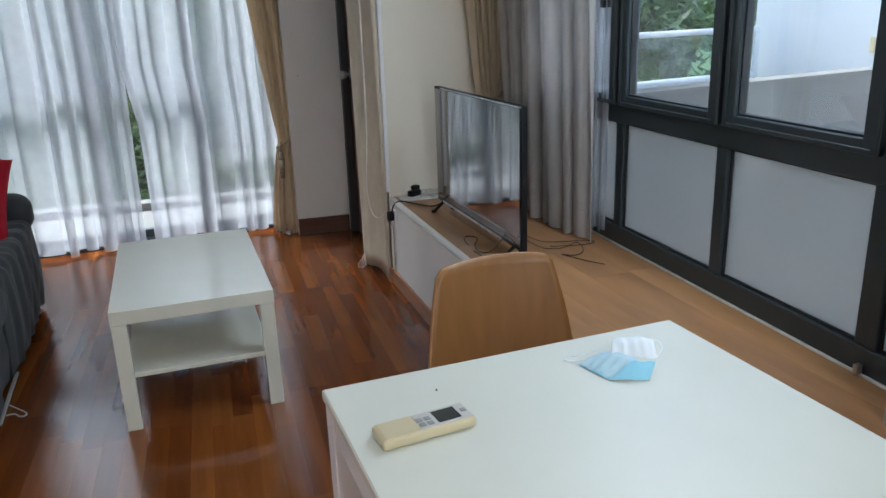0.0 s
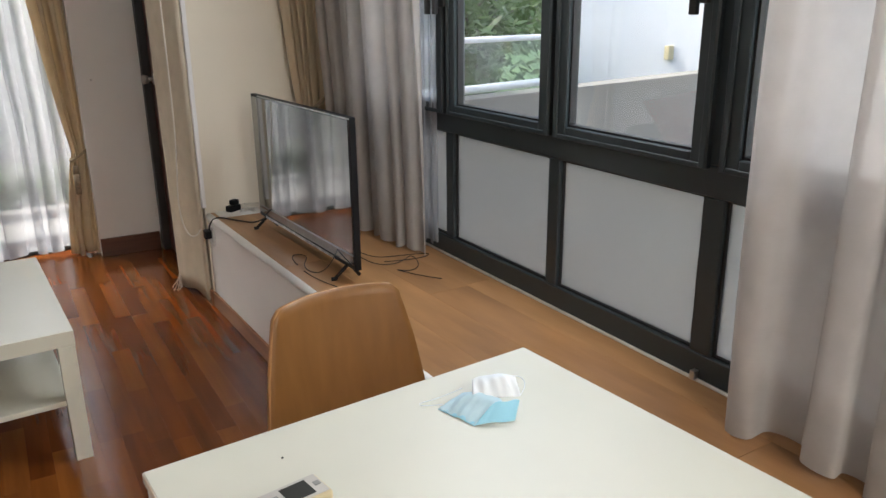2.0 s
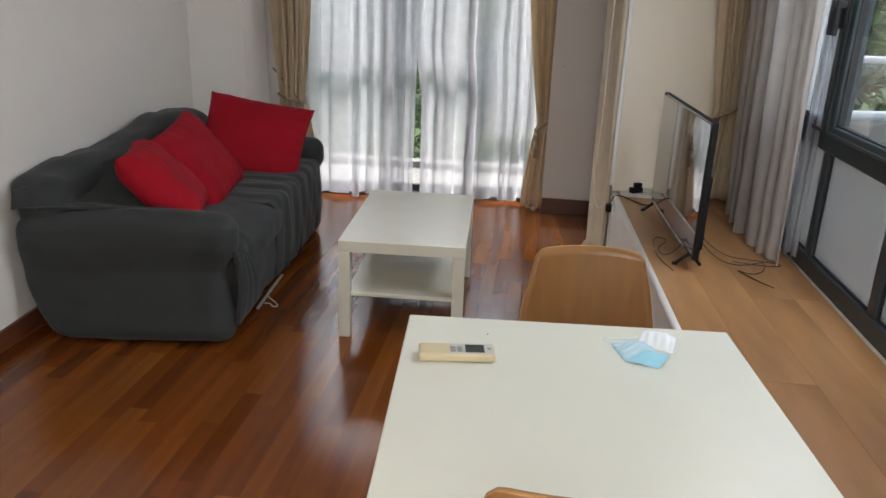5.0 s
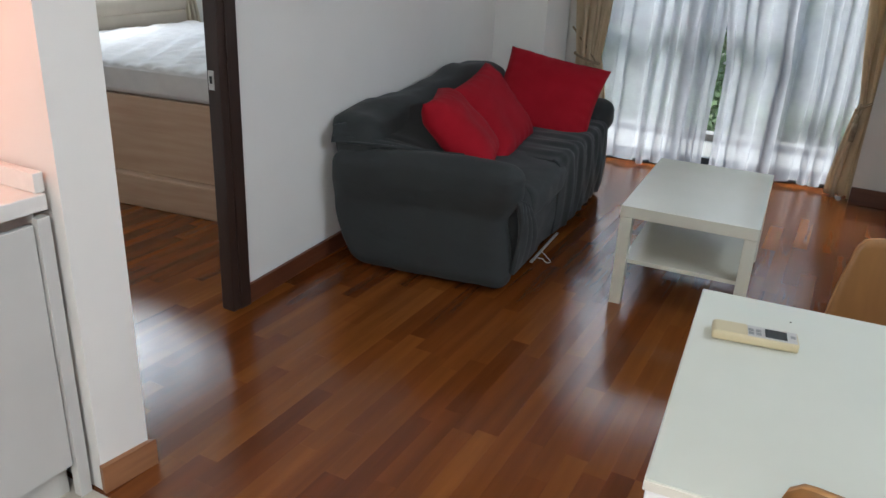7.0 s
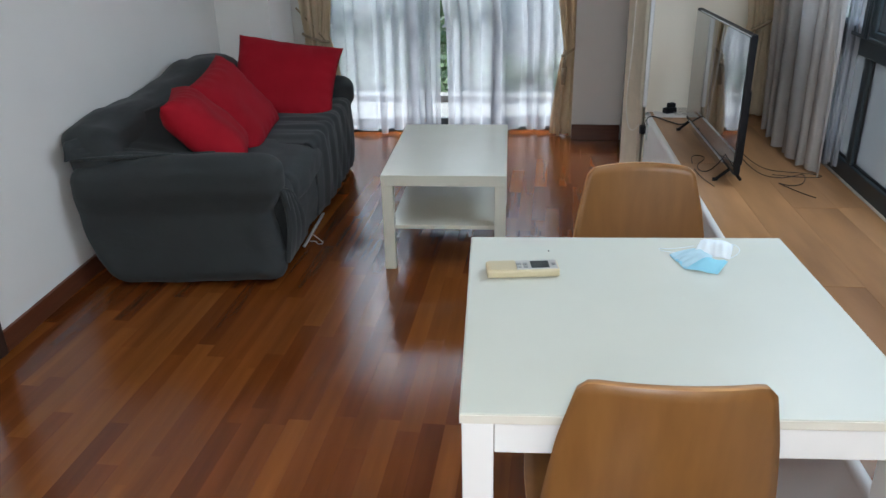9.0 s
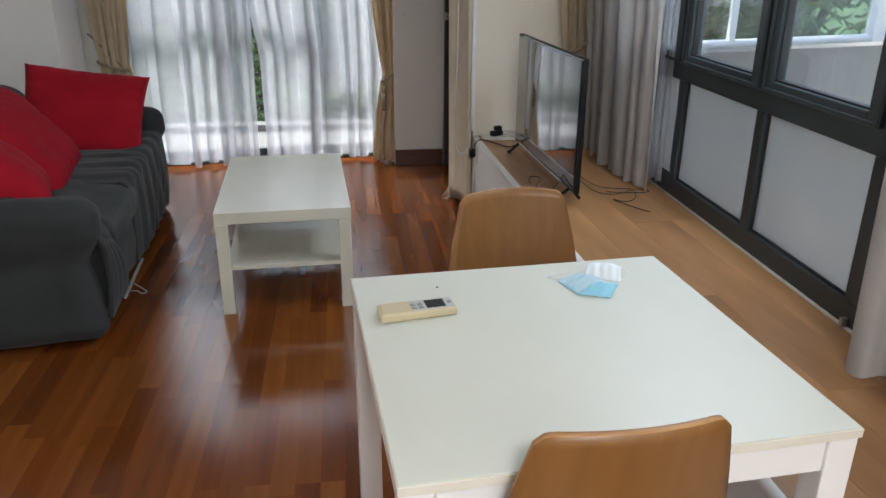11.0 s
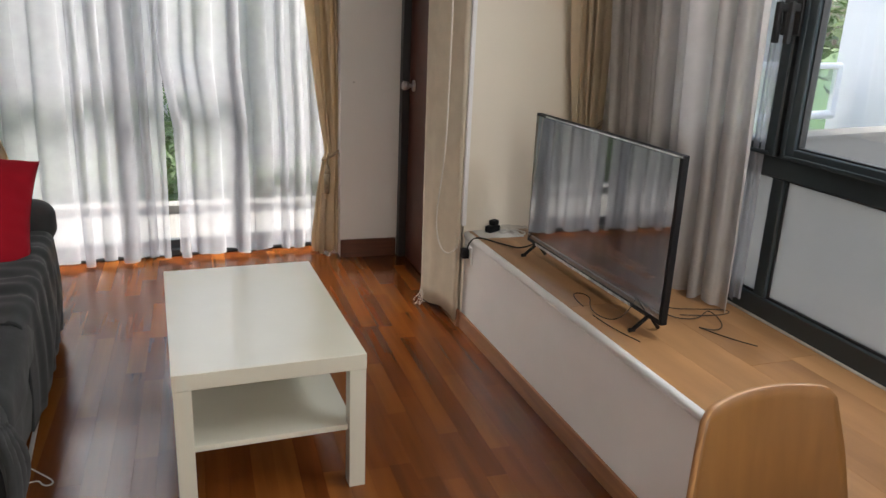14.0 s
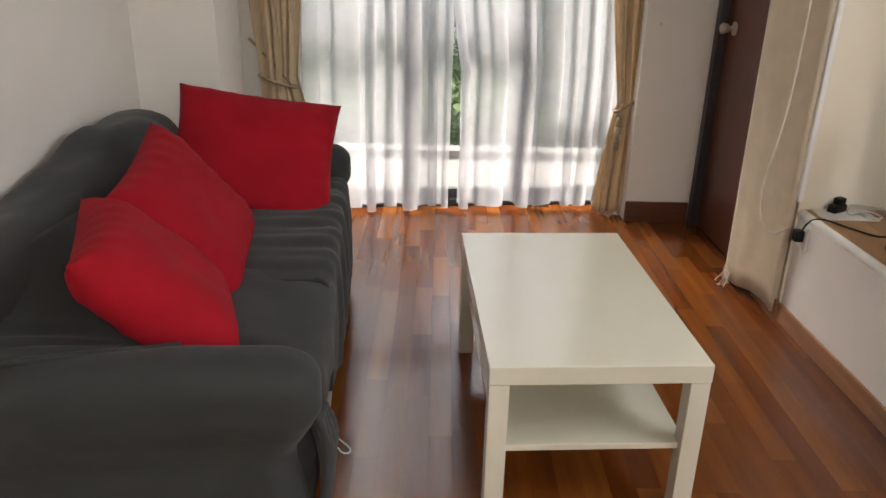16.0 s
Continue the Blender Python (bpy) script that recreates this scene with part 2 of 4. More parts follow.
M_LCD = mat("lcd_glass", (0.045, 0.05, 0.048), None, 12, 0.2)
M_PLATE = mat("remote_face_grey", (0.50, 0.49, 0.46), None, 12, 0.4)
M_MASKP = mat("mask_pale_blue", (0.50, 0.69, 0.78), (0.44, 0.63, 0.73), 24, 0.8, None, 0.1, 60)
M_BTN = mat("grey_button", (0.26, 0.27, 0.26), None, 12, 0.5)
M_MASKB = mat("mask_blue_side", (0.32, 0.64, 0.80), (0.28, 0.58, 0.75), 20, 0.8)
M_MASKW = mat("mask_white_side", (0.80, 0.86, 0.90), (0.74, 0.82, 0.88), 20, 0.8)
M_DOOR = mat("mahogany_door", (0.10, 0.028, 0.014), (0.06, 0.016, 0.009), 2.0, 0.33, 0.4, 0.03, 50, stretch=(16, 16, 1.0))
M_JAMB = mat("dark_walnut_frame", (0.040, 0.022, 0.016), (0.026, 0.014, 0.010), 2.0, 0.38, 0.46, 0.03, 50, stretch=(16, 16, 1.0))
M_GREYFRAME = mat("dark_grey_frame", (0.055, 0.06, 0.065), None, 5, 0.5)
M_STEEL = mat("brushed_steel", (0.62, 0.60, 0.57), (0.5, 0.48, 0.46), 20, 0.28, 0.36, metal=1.0)
M_BED = mat("light_oak_veneer", (0.52, 0.36, 0.24), (0.43, 0.28, 0.18), 2.0, 0.5, 0.58, 0.03, 40, stretch=(1.2, 16, 14))
M_MATT = mat("mattress_ticking", (0.62, 0.59, 0.56), (0.55, 0.52, 0.50), 9, 0.85, None, 0.25, 22)
M_HEADB = mat("beige_upholstery", (0.50, 0.44, 0.36), (0.44, 0.38, 0.31), 5, 0.8, None, 0.1, 300)
M_CAB = mat("white_cabinet_laminate", (0.62, 0.61, 0.58), (0.58, 0.57, 0.54), 3, 0.35, 0.42)
M_COUNTER = mat("white_solid_surface", (0.80, 0.78, 0.74), (0.75, 0.73, 0.69), 30, 0.3, 0.38)
M_TILE = mat("beige_floor_tile", (0.55, 0.50, 0.42), (0.48, 0.43, 0.36), 6, 0.35)
M_GREYWALL = mat("grey_render", (0.22, 0.21, 0.195), (0.18, 0.172, 0.16), 1.3, 0.85, None, 0.1, 60)
M_EXTW = mat("white_facade", (0.80, 0.81, 0.83), (0.74, 0.75, 0.78), 1.5, 0.8, None, 0.05, 60)
M_CONC = mat("pale_concrete", (0.72, 0.70, 0.66), (0.62, 0.60, 0.57), 1.2, 0.8, None, 0.1, 40)
M_GRASS = mat("grass", (0.075, 0.13, 0.03), (0.05, 0.09, 0.022), 3, 0.9, None, 0.4, 40)
M_LEAF = mat("leaf", (0.12, 0.20, 0.055), (0.07, 0.125, 0.035), 2.5, 0.42)
M_BARK = mat("bark", (0.10, 0.075, 0.05), (0.05, 0.04, 0.03), 5, 0.9, None, 0.5, 30)
M_ROOF = mat("terracotta_roof", (0.40, 0.20, 0.14), (0.32, 0.15, 0.10), 3, 0.85, None, 0.3, 20)
M_FWALL = mat("far_house_wall", (0.66, 0.60, 0.56), (0.58, 0.53, 0.50), 2, 0.85)
M_PANE = mat("far_pane", (0.05, 0.06, 0.07), None, 3, 0.1)
M_TAG = mat("socket_white", (0.8, 0.8, 0.77), None, 9, 0.4)
M_PAPER = mat("white_sheet", (0.78, 0.77, 0.74), None, 9, 0.7)
M_BAG = glass_mat("clear_plastic_bag", (0.9, 0.9, 0.9), 1.5)


# ---- mesh helpers ----
def finish(name, bm, material, parent=None, smooth=False, bevel=0.0, seg=2, at=None):
    if bevel:
        bmesh.ops.bevel(bm, geom=list(bm.edges), offset=bevel, segments=seg, affect="EDGES", profile=0.6, clamp_overlap=True)
    me = bpy.data.meshes.new(name)
    bm.to_mesh(me)
    bm.free()
    for k in material if isinstance(material, (list, tuple)) else [material]:
        me.materials.append(k)
    if smooth:
        for q in me.polygons:
            q.use_smooth = True
    ob = new(name, me)
    if parent is not None:
        ob.parent = parent
    if at is not None:
        ob.matrix_local = at
    return ob


def box(bm, x0, x1, y0, y1, z0, z1, m=None):
    v = [bm.verts.new(p) for p in ((x0, y0, z0), (x1, y0, z0), (x1, y1, z0), (x0, y1, z0), (x0, y0, z1), (x1, y0, z1), (x1, y1, z1), (x0, y1, z1))]
    if m is not None:
        for k in v:
            k.co = m @ k.co
    for f in ((0, 3, 2, 1), (4, 5, 6, 7), (0, 1, 5, 4), (1, 2, 6, 5), (2, 3, 7, 6), (3, 0, 4, 7)):
        bm.faces.new([v[i] for i in f])
    return v


def prism(bm, poly, z0, z1):
    a = [bm.verts.new((x, y, z0)) for x, y in poly]
    b = [bm.verts.new((x, y, z1)) for x, y in poly]
    n = len(poly)
    bm.faces.new(a[::-1])
    bm.faces.new(b)
    for i in range(n):
        bm.faces.new((a[i], a[(i + 1) % n], b[(i + 1) % n], b[i]))


def block(name, dims, material, parent=None, bevel=0.0, seg=2, smooth=False, at=None):
    bm = bmesh.new()
    box(bm, *dims)
    return finish(name, bm, material, parent, smooth, bevel, seg, at)


def slab(name, poly, z0, z1, material, parent=None, bevel=0.0):
    bm = bmesh.new()
    prism(bm, poly, z0, z1)
    bmesh.ops.recalc_face_normals(bm, faces=list(bm.faces))
    return finish(name, bm, material, parent, False, bevel)


def structure(ob, label, category):
    return tagged(ob, label, category, "", "structure")


def empty(name, m, label, category, group="", kind=""):
    ob = new(name)
    ob.matrix_world = m
    return tagged(ob, label, category, group, kind)


def tube(name, pts, r, material, parent=None, cyclic=False, res=3):
    cu = bpy.data.curves.new(name, "CURVE")
    cu.dimensions, cu.bevel_depth, cu.bevel_resolution, cu.resolution_u = "3D", r, res, 8
    sp = cu.splines.new("NURBS")
    sp.points.add(len(pts) - 1)
    for p, q in zip(sp.points, pts):
        p.co = (*q, 1)
    sp.use_endpoint_u, sp.order_u, sp.use_cyclic_u = not cyclic, 4 if len(pts) > 3 else len(pts), cyclic
    tmp = bpy.data.objects.new("tmp", cu)
    me = bpy.data.meshes.new_from_object(tmp)
    bpy.data.objects.remove(tmp)
    me.name = name
    me.materials.clear()
    me.materials.append(material)
    for q in me.polygons:
        q.use_smooth = True
    ob = new(name, me)
    if parent is not None:
        ob.parent = parent
    return ob


def rod(bm, p, q, r, n=10, r2=None):
    p, q = Vector(p), Vector(q)
    d = q - p
    m = Matrix.Translation((p + q) / 2) @ d.to_track_quat("Z", "Y").to_matrix().to_4x4()
    return bmesh.ops.create_cone(bm, cap_ends=True, segments=n, radius1=r, radius2=r if r2 is None else r2, depth=d.length, matrix=m)


def soft_box(name, sx, sy, sz, r, material, parent=None, at=None, wrinkle=0.0, cuts=14, freq=5.0, power=4.0, shape=None):
    """A padded block: a cube grid pulled to a rounded box, with slack and creases."""
    bm = bmesh.new()
    bmesh.ops.create_cube(bm, size=2.0)
    bmesh.ops.subdivide_edges(bm, edges=list(bm.edges), cuts=cuts, use_grid_fill=True)
    half = Vector((sx / 2, sy / 2, sz / 2))
    for v in bm.verts:
        p = Vector((v.co[0] * half[0], v.co[1] * half[1], v.co[2] * half[2]))
        core = Vector([max(-(half[i] - r), min(half[i] - r, p[i])) for i in range(3)])
        d = p - core
        if d.length > 1e-6:
            p = core + d.normalized() * min(r, d.length if d.length < r else r)
        v.co = p
    bm.normal_update()
    for v in bm.verts:
        if shape:
            v.co = Vector(shape(v.co, half))
        if wrinkle:
            q = v.co * freq
            v.co += v.normal * wrinkle * (noise.noise(q) + 0.5 * noise.noise(q * 2.3))
    return finish(name, bm, material, parent, True, at=at)


def curtain(name, line, z0, z1, folds, amp, material, parent, seed=1, gather=None, cols=300, rows=26, hem=0.012, thick=0.0):
    """Hanging cloth along a line ((x0, y0), (x1, y1)). gather(z) gives (share of width, shift along, share of fold depth)."""
    rnd = random.Random(seed)
    ph = [rnd.uniform(0, 6.28) for _ in range(6)]
    a, b = Vector((*line[0], 0)), Vector((*line[1], 0))
    u = (b - a).normalized()
    n = Vector((-u.y, u.x, 0))
    w = (b - a).length
    lap = 0.80 * w / (6.2832 * folds)
    bm = bmesh.new()
    grid = []
    for j in range(rows + 1):
        t = j / rows
        z = z0 + (z1 - z0) * t
        sh, off, dp = gather(z) if gather else (1.0, 0.0, 1.0)
        row = []
        for i in range(cols + 1):
            s = i / cols
            k = s + (0.30 * math.sin(7 * s + ph[0]) + 0.16 * math.sin(17 * s + ph[1]) + 0.10 * math.sin(31 * s + ph[3])) / folds
            phi = 6.2832 * folds * k + ph[2] + 0.35 * math.sin(2.2 * z + 4 * s)
            f = math.sin(phi)
            f = math.copysign(abs(f) ** 0.8, f) + 0.35 * math.sin(6.2832 * folds * 0.37 * k + ph[3] + 0.6 * z)
            f *= 0.72 + 0.28 * math.sin(7.0 * s + ph[4] - 0.7 * z)
            along = (s - 0.5) * w * sh + w * 0.5 + off + 0.004 * math.sin(31 * s + 3 * z) - lap * math.sin(2 * phi) * sh * dp
            p = a + u * along + n * (amp * dp * f)
            zz = z + (hem * (math.sin(6.2832 * folds * k * 0.5 + ph[5]) + 0.5 * f) * (1 - t) ** 6)
            row.append(bm.verts.new((p.x, p.y, zz)))
        grid.append(row)
    for j in range(rows):
        for i in range(cols):
            bm.faces.new((grid[j][i], grid[j][i + 1], grid[j + 1][i + 1], grid[j + 1][i]))
    ob = finish(name, bm, material, parent, True)
    if thick:
        md = ob.modifiers.new("thickness", "SOLIDIFY")
        md.thickness = thick
    return ob


# ---- the plan ----
H = 2.60
LW = lambda y: -1.642 - 0.07 * (y - 1.8)      # room face of the sofa wall
BX = lambda y: 0.948 - 0.029 * (y - 1.97)    # front of the window bench
FY = lambda x: 5.17 + 0.10 * (x + 0.3)       # inner face of the balcony window
BZ = 0.47                                    # top of the bench
NOOK = 3.84                                  # end wall of the bench
WX = 1.54                                    # room face of the side window

structure(block("floor", (-4.8, 1.75, -2.0, 5.55, -0.14, -0.012), M_UNDER), "dark red-brown merbau strip floor, glossy", "floor")
structure(block("ceiling", (-4.8, 1.75, -2.0, 5.55, H, H + 0.12), M_CEIL), "plain white painted ceiling", "ceiling")
structure(slab("wall_sofa", [(LW(1.74), 1.74), (LW(4.5), 4.5), (LW(4.5) - 0.06, 4.5), (LW(1.73) - 0.06, 1.74)], 0, H, M_WALL), "off-white painted wall behind the sofa", "wall")
structure(slab("wall_pilaster", [(LW(4.5), 4.5), (-1.463, 4.5), (-1.50, 5.05), (-2.1, 5.05), (-2.1, 4.5)], 0, H, M_WALL), "off-white painted wall pier beside the balcony window", "wall")
structure(slab("wall_lintel", [(LW(1.73), 1.73), (LW(1.73) - 0.12, 1.73), (LW(0.85) - 0.12, 0.85), (LW(0.85), 0.85)], 2.1, H, M_WALL), "off-white wall above the bedroom opening", "wall")
structure(slab("wall_kitchen", [(-1.163, 0.85), (-4.7, 0.95), (-4.7, 0.80), (-1.18, 0.705)], 0, H, M_WALL), "white painted partition end by the kitchen", "wall")
structure(slab("wall_pier", [(0.52, 4.985), (0.89, 4.995), (0.89, 5.4), (0.52, 5.4)], 0, H, M_WALL), "white painted pier beside the balcony window", "wall")
structure(slab("wall_far_top", [(-1.55, FY(-1.55)), (0.53, FY(0.53)), (0.53, FY(0.53) + 0.15), (-1.55, FY(-1.55) + 0.15)], 2.42, H, M_WALL), "white wall strip above the balcony window", "wall")
structure(block("wall_far_side", (-2.2, -1.345, 5.06, 5.3, 0, H), M_WALL), "white wall return beside the balcony window", "wall")
structure(slab("wall_door_side", [(0.89, 3.96), (1.0, 3.96), (1.0, 4.08), (0.89, 4.08)], 0, H, M_WALL), "off-white wall strip beside the wooden door", "wall")
structure(block("wall_door_top", (0.90, 1.0, 4.08, 4.995, 2.09, H), M_WALL), "off-white wall above the wooden door", "wall")
structure(block("wall_behind_door", (1.3, 1.4, 3.99, 5.4, 0, H), M_WALL), "plain wall of the room behind the door", "wall")
structure(block("wall_nook", (0.885, 1.75, NOOK, 3.958, 0, H), M_CREAM), "cream painted end wall over the window bench", "wall")
structure(block("wall_side_top", (WX, 1.70, -2.0, NOOK, 2.36, H), M_WALL), "white wall strip above the side window", "wall")
structure(block("wall_side_low", (WX + 0.03, 1.60, -2.0, NOOK, -0.14, BZ - 0.004), M_WALL), "white wall below the side window", "wall")
structure(block("wall_side_end", (WX, 1.70, 3.40, NOOK, BZ, 2.358), M_WALL), "white wall pier behind the gathered curtains", "wall")
structure(block("wall_side_near", (WX, 1.70, -2.0, -0.55, BZ, 2.358), M_WALL), "white wall pier at the near end of the side window", "wall")
structure(block("wall_back", (-4.8, 1.75, -2.1, -2.0, -0.14, H), M_WALL), "plain white wall closing the room", "wall")
structure(block("wall_kitchen_side", (-2.0, -1.9, -2.0, 0.70, 0, H), M_WALL), "plain white kitchen wall", "wall")
structure(block("wall_bedroom_far", (-4.8, -2.2, 4.6, 4.7, 0, H), M_WALL), "plain white bedroom wall", "wall")
BW = structure(block("wall_bedroom_window", (-4.62, -4.52, 0.8, 4.7, 0, 1.05), M_WALL), "white wall below the bedroom window", "wall")
structure(block("wall_bedroom_window_top", (-4.62, -4.52, 0.8, 4.7, 2.3, H), M_WALL), "white wall above the bedroom window", "wall")
structure(block("wall_bedroom_window_side", (-4.62, -4.52, 0.8, 1.9, 1.05, 2.3), M_WALL), "white wall beside the bedroom window", "wall")

# skirting
bm = bmesh.new()
prism(bm, [(LW(1.80) + 0.001, 1.80), (LW(4.5) + 0.001, 4.5), (LW(4.5) + 0.016, 4.5), (LW(1.80) + 0.016, 1.80)], 0, 0.085)
bmesh.ops.recalc_face_normals(bm, faces=list(bm.faces))
structure(finish("baseboard_sofa_wall", bm, M_BASE, bevel=0.003), "dark red-brown wooden skirting along the sofa wall", "baseboard")
structure(block("baseboard_pier", (0.52, 0.855, 4.968, 4.984, 0, 0.11), M_BASE, bevel=0.003), "dark red-brown wooden skirting on the pier", "baseboard")
structure(slab("baseboard_partition", [(-1.147, 0.866), (-1.165, 0.853), (-1.182, 0.702), (-1.164, 0.698)], 0, 0.085, M_BASE2, bevel=0.002), "brown wooden skirting on the partition end", "baseboard")
structure(slab("baseboard_bench", [(BX(3.835) - 0.014, 3.835), (BX(-1.9) - 0.014, -1.9), (BX(-1.9) - 0.001, -1.9), (BX(3.835) - 0.001, 3.835)], 0, 0.075, M_BASE2, bevel=0.003), "orange-brown wooden skirting along the bench", "baseboard")
structure(block("baseboard_blind", (0.868, 0.884, 3.83, 4.07, 0, 0.085), M_BASE2, bevel=0.003), "brown wooden skirting turning the corner by the blind", "baseboard")
structure(block("trim_nook_edge", (0.868, 0.889, 3.818, 3.852, BZ + 0.03, H), M_WHITE, bevel=0.006), "white painted corner bead of the nook wall", "trim")

# window bench: white front, rounded white nosing, laminate top
bench = empty("window_bench", pose(0, 0, 0), "white boxed-in window bench with an oak laminate top", "bench", "", "structure")
slab("front", [(BX(3.838), 3.838), (BX(-1.98), -1.98), (WX + 0.025, -1.98), (WX + 0.025, 3.838)], 0.0, BZ - 0.022, M_WHITE, bench)
bm = bmesh.new()
rod(bm, (BX(3.836) + 0.008, 3.836, BZ - 0.016), (BX(-1.95) + 0.008, -1.95, BZ - 0.016), 0.017, 14)
finish("nosing", bm, M_WHITE, bench, True)
slab("underlay", [(BX(3.836) + 0.016, 3.836), (BX(-1.97) + 0.016, -1.97), (WX - 0.001, -1.97), (WX - 0.001, 3.836)], BZ - 0.021, BZ - 0.009, M_BENCH_U, bench)
bm = bmesh.new()
rod(bm, (WX - 0.004, 3.36, BZ + 0.001), (WX - 0.004, -0.5, BZ + 0.001), 0.006, 8)
finish("sealant_bead", bm, M_SEAL, bench, True)


# ---- side window ----
def bars(name, rects, x0, x1, parent, material=M_ALU, bevel=0.003):
    for y0, y1, z0, z1 in rects:
        block(name, (x0, x1, y0, y1, z0, z1), material, parent, bevel=bevel, seg=1)


win = empty("window_side", pose(0, 0, 0), "dark grey aluminium casement window with frosted lower panes", "window", "", "structure")
posts = [(2.641, 2.694), (2.018, 2.072), (1.402, 1.468), (0.777, 0.833), (0.147, 0.203), (-0.52, -0.45), (3.30, 3.38)]
edges = sorted(posts)
bars("rail", [(-0.52, 3.38, BZ, 0.543), (-0.52, 3.38, 0.952, 1.030), (-0.52, 3.38, 2.30, 2.358)], WX, WX + 0.055, win)
for a, b in edges:
    bars("mullion", [(a, b, 0.543, 0.952), (a, b, 1.030, 2.30)], WX + 0.002, WX + 0.055, win)
for (a0, a1), (b0, b1) in zip(edges[:-1], edges[1:]):
    lo, hi = a1, b0
    g = 0.006
    bars("gasket", [(lo, lo + g, 0.543, 0.952), (hi - g, hi, 0.543, 0.952), (lo + g, hi - g, 0.543, 0.549), (lo + g, hi - g, 0.946, 0.952)], WX + 0.014, WX + 0.034, win, M_GASKET, 0)
    pane = block("pane", (WX + 0.022, WX + 0.028, lo + 0.002, hi - 0.002, 0.545, 0.950), M_FROST, win)
    pane.visible_shadow = False
    # opening sash
    s = 0.038
    bars("sash", [(lo - 0.012, lo + s, 1.020, 2.31), (hi - s, hi + 0.012, 1.020, 2.31), (lo + s, hi - s, 1.020, 1.020 + s), (lo + s, hi - s, 2.31 - s, 2.31)], WX - 0.016, WX + 0.03, win)
    # stepped outer lip of the sash
    bars("sash_lip", [(lo - 0.012, lo + 0.006, 1.022, 2.30), (hi - 0.006, hi + 0.012, 1.022, 2.30), (lo + 0.006, hi - 0.006, 1.022, 1.036)], WX - 0.022, WX - 0.0165, win, M_ALU, 0.002)
    i = lo + s
    k = hi - s
    z = 1.020 + s
    bars("gasket", [(i, i + 0.006, z, 2.26), (k - 0.006, k, z, 2.26), (i + 0.006, k - 0.006, z, z + 0.006)], WX - 0.004, WX + 0.02, win, M_GASKET, 0)
    pane = block("pane", (WX + 0.004, WX + 0.010, i - 0.004, k + 0.004, z - 0.004, 2.27), M_GLASS, win)
    pane.visible_shadow = False
    if lo > 0.8:
        hy = lo + 0.030 if lo < 2.0 else lo + 0.03
        if 1.9 < lo < 2.3:
            hy = hi + 0.03
        bm = bmesh.new()
        box(bm, WX - 0.028, WX - 0.016, hy - 0.014, hy + 0.014, 1.40, 1.53)
        box(bm, WX - 0.055, WX - 0.028, hy - 0.010, hy + 0.010, 1.47, 1.495)
        box(bm, WX - 0.062, WX - 0.046, hy - 0.010, hy + 0.010, 1.375, 1.50)
        finish("handle", bm, M_GASKET, win, False, 0.004)
# brass catch by the sill
catch = tagged(block("sill_catch", (WX - 0.02, WX - 0.001, 1.425, 1.44, BZ + 0.004, BZ + 0.03), M_STEEL, bevel=0.003), "small steel stay peg at the window sill", "window catch")

# ---- balcony window ----
far = empty("window_balcony", pose(-0.3, 5.17, 0, 0, 0, math.degrees(math.atan(0.10))), "dark grey aluminium balcony doors behind sheer curtains", "window", "", "structure")


def fbar(name, x0, x1, z0, z1, y0=0.06, y1=0.11, material=M_ALU):
    return block(name, (x0 + 0.3, x1 + 0.3, y0, y1, z0, z1), material, far, bevel=0.003, seg=1)


fbar("track", -1.34, 0.52, 0.0, 0.035, 0.02, 0.13)
fbar("rail", -1.34, 0.52, 2.36, 2.42)
for x0, x1 in ((-1.34, -1.27), (-0.675, -0.60), (-0.07, 0.0), (0.45, 0.52)):
    fbar("stile", x0, x1, 0.035, 2.36)
for x0, x1 in ((-1.27, -0.675), (-0.60, -0.07)):
    fbar("rail", x0, x1, 0.97, 1.035)
    fbar("rail", x0, x1, 0.035, 0.085)
    fbar("pane", x0, x1, 0.085, 0.97, 0.08, 0.086, M_GLASS).visible_shadow = False
    fbar("pane", x0, x1, 1.035, 2.36, 0.08, 0.086, M_GLASS).visible_shadow = False
fbar("rail", 0.0, 0.45, 0.565, 0.625)
fbar("rail", 0.0, 0.45, 0.035, 0.085)
fbar("pane", 0.0, 0.45, 0.085, 0.565, 0.08, 0.086, M_GLASS).visible_shadow = False
fbar("pane", 0.0, 0.45, 0.625, 2.36, 0.08, 0.086, M_GLASS).visible_shadow = False

CY = lambda x: FY(x) - 0.075
sheer = empty("sheer_curtains", pose(0, 0, 0), "white translucent voile curtains drawn over the balcony doors", "curtain")
curtain("curtain_panel", ((-1.30, CY(-1.30)), (-0.425, CY(-0.425))), 0.03, 2.42, 7.0, 0.040, M_SHEER, sheer, 3, hem=0.009)


def parting(z):
    """The meeting edge falls a little open below waist height."""
    k = min(1.0, max(0.0, (1.12 - z) / 0.35))
    return 1.0 - 0.055 * k, 0.026 * k, 1.0


curtain("curtain_panel", ((-0.445, CY(-0.445)), (0.50, CY(0.50))), 0.03, 2.42, 7.0, 0.042, M_SHEER, sheer, 8, parting, hem=0.009)
tagged(tube("curtain_track", [(-1.42, CY(-1.42) - 0.04, 2.45), (0.0, CY(0.0) - 0.04, 2.45), (0.52, CY(0.52) - 0.04, 2.45)], 0.012, M_WHITE), "white curtain track under the ceiling", "curtain track", "", "structure")


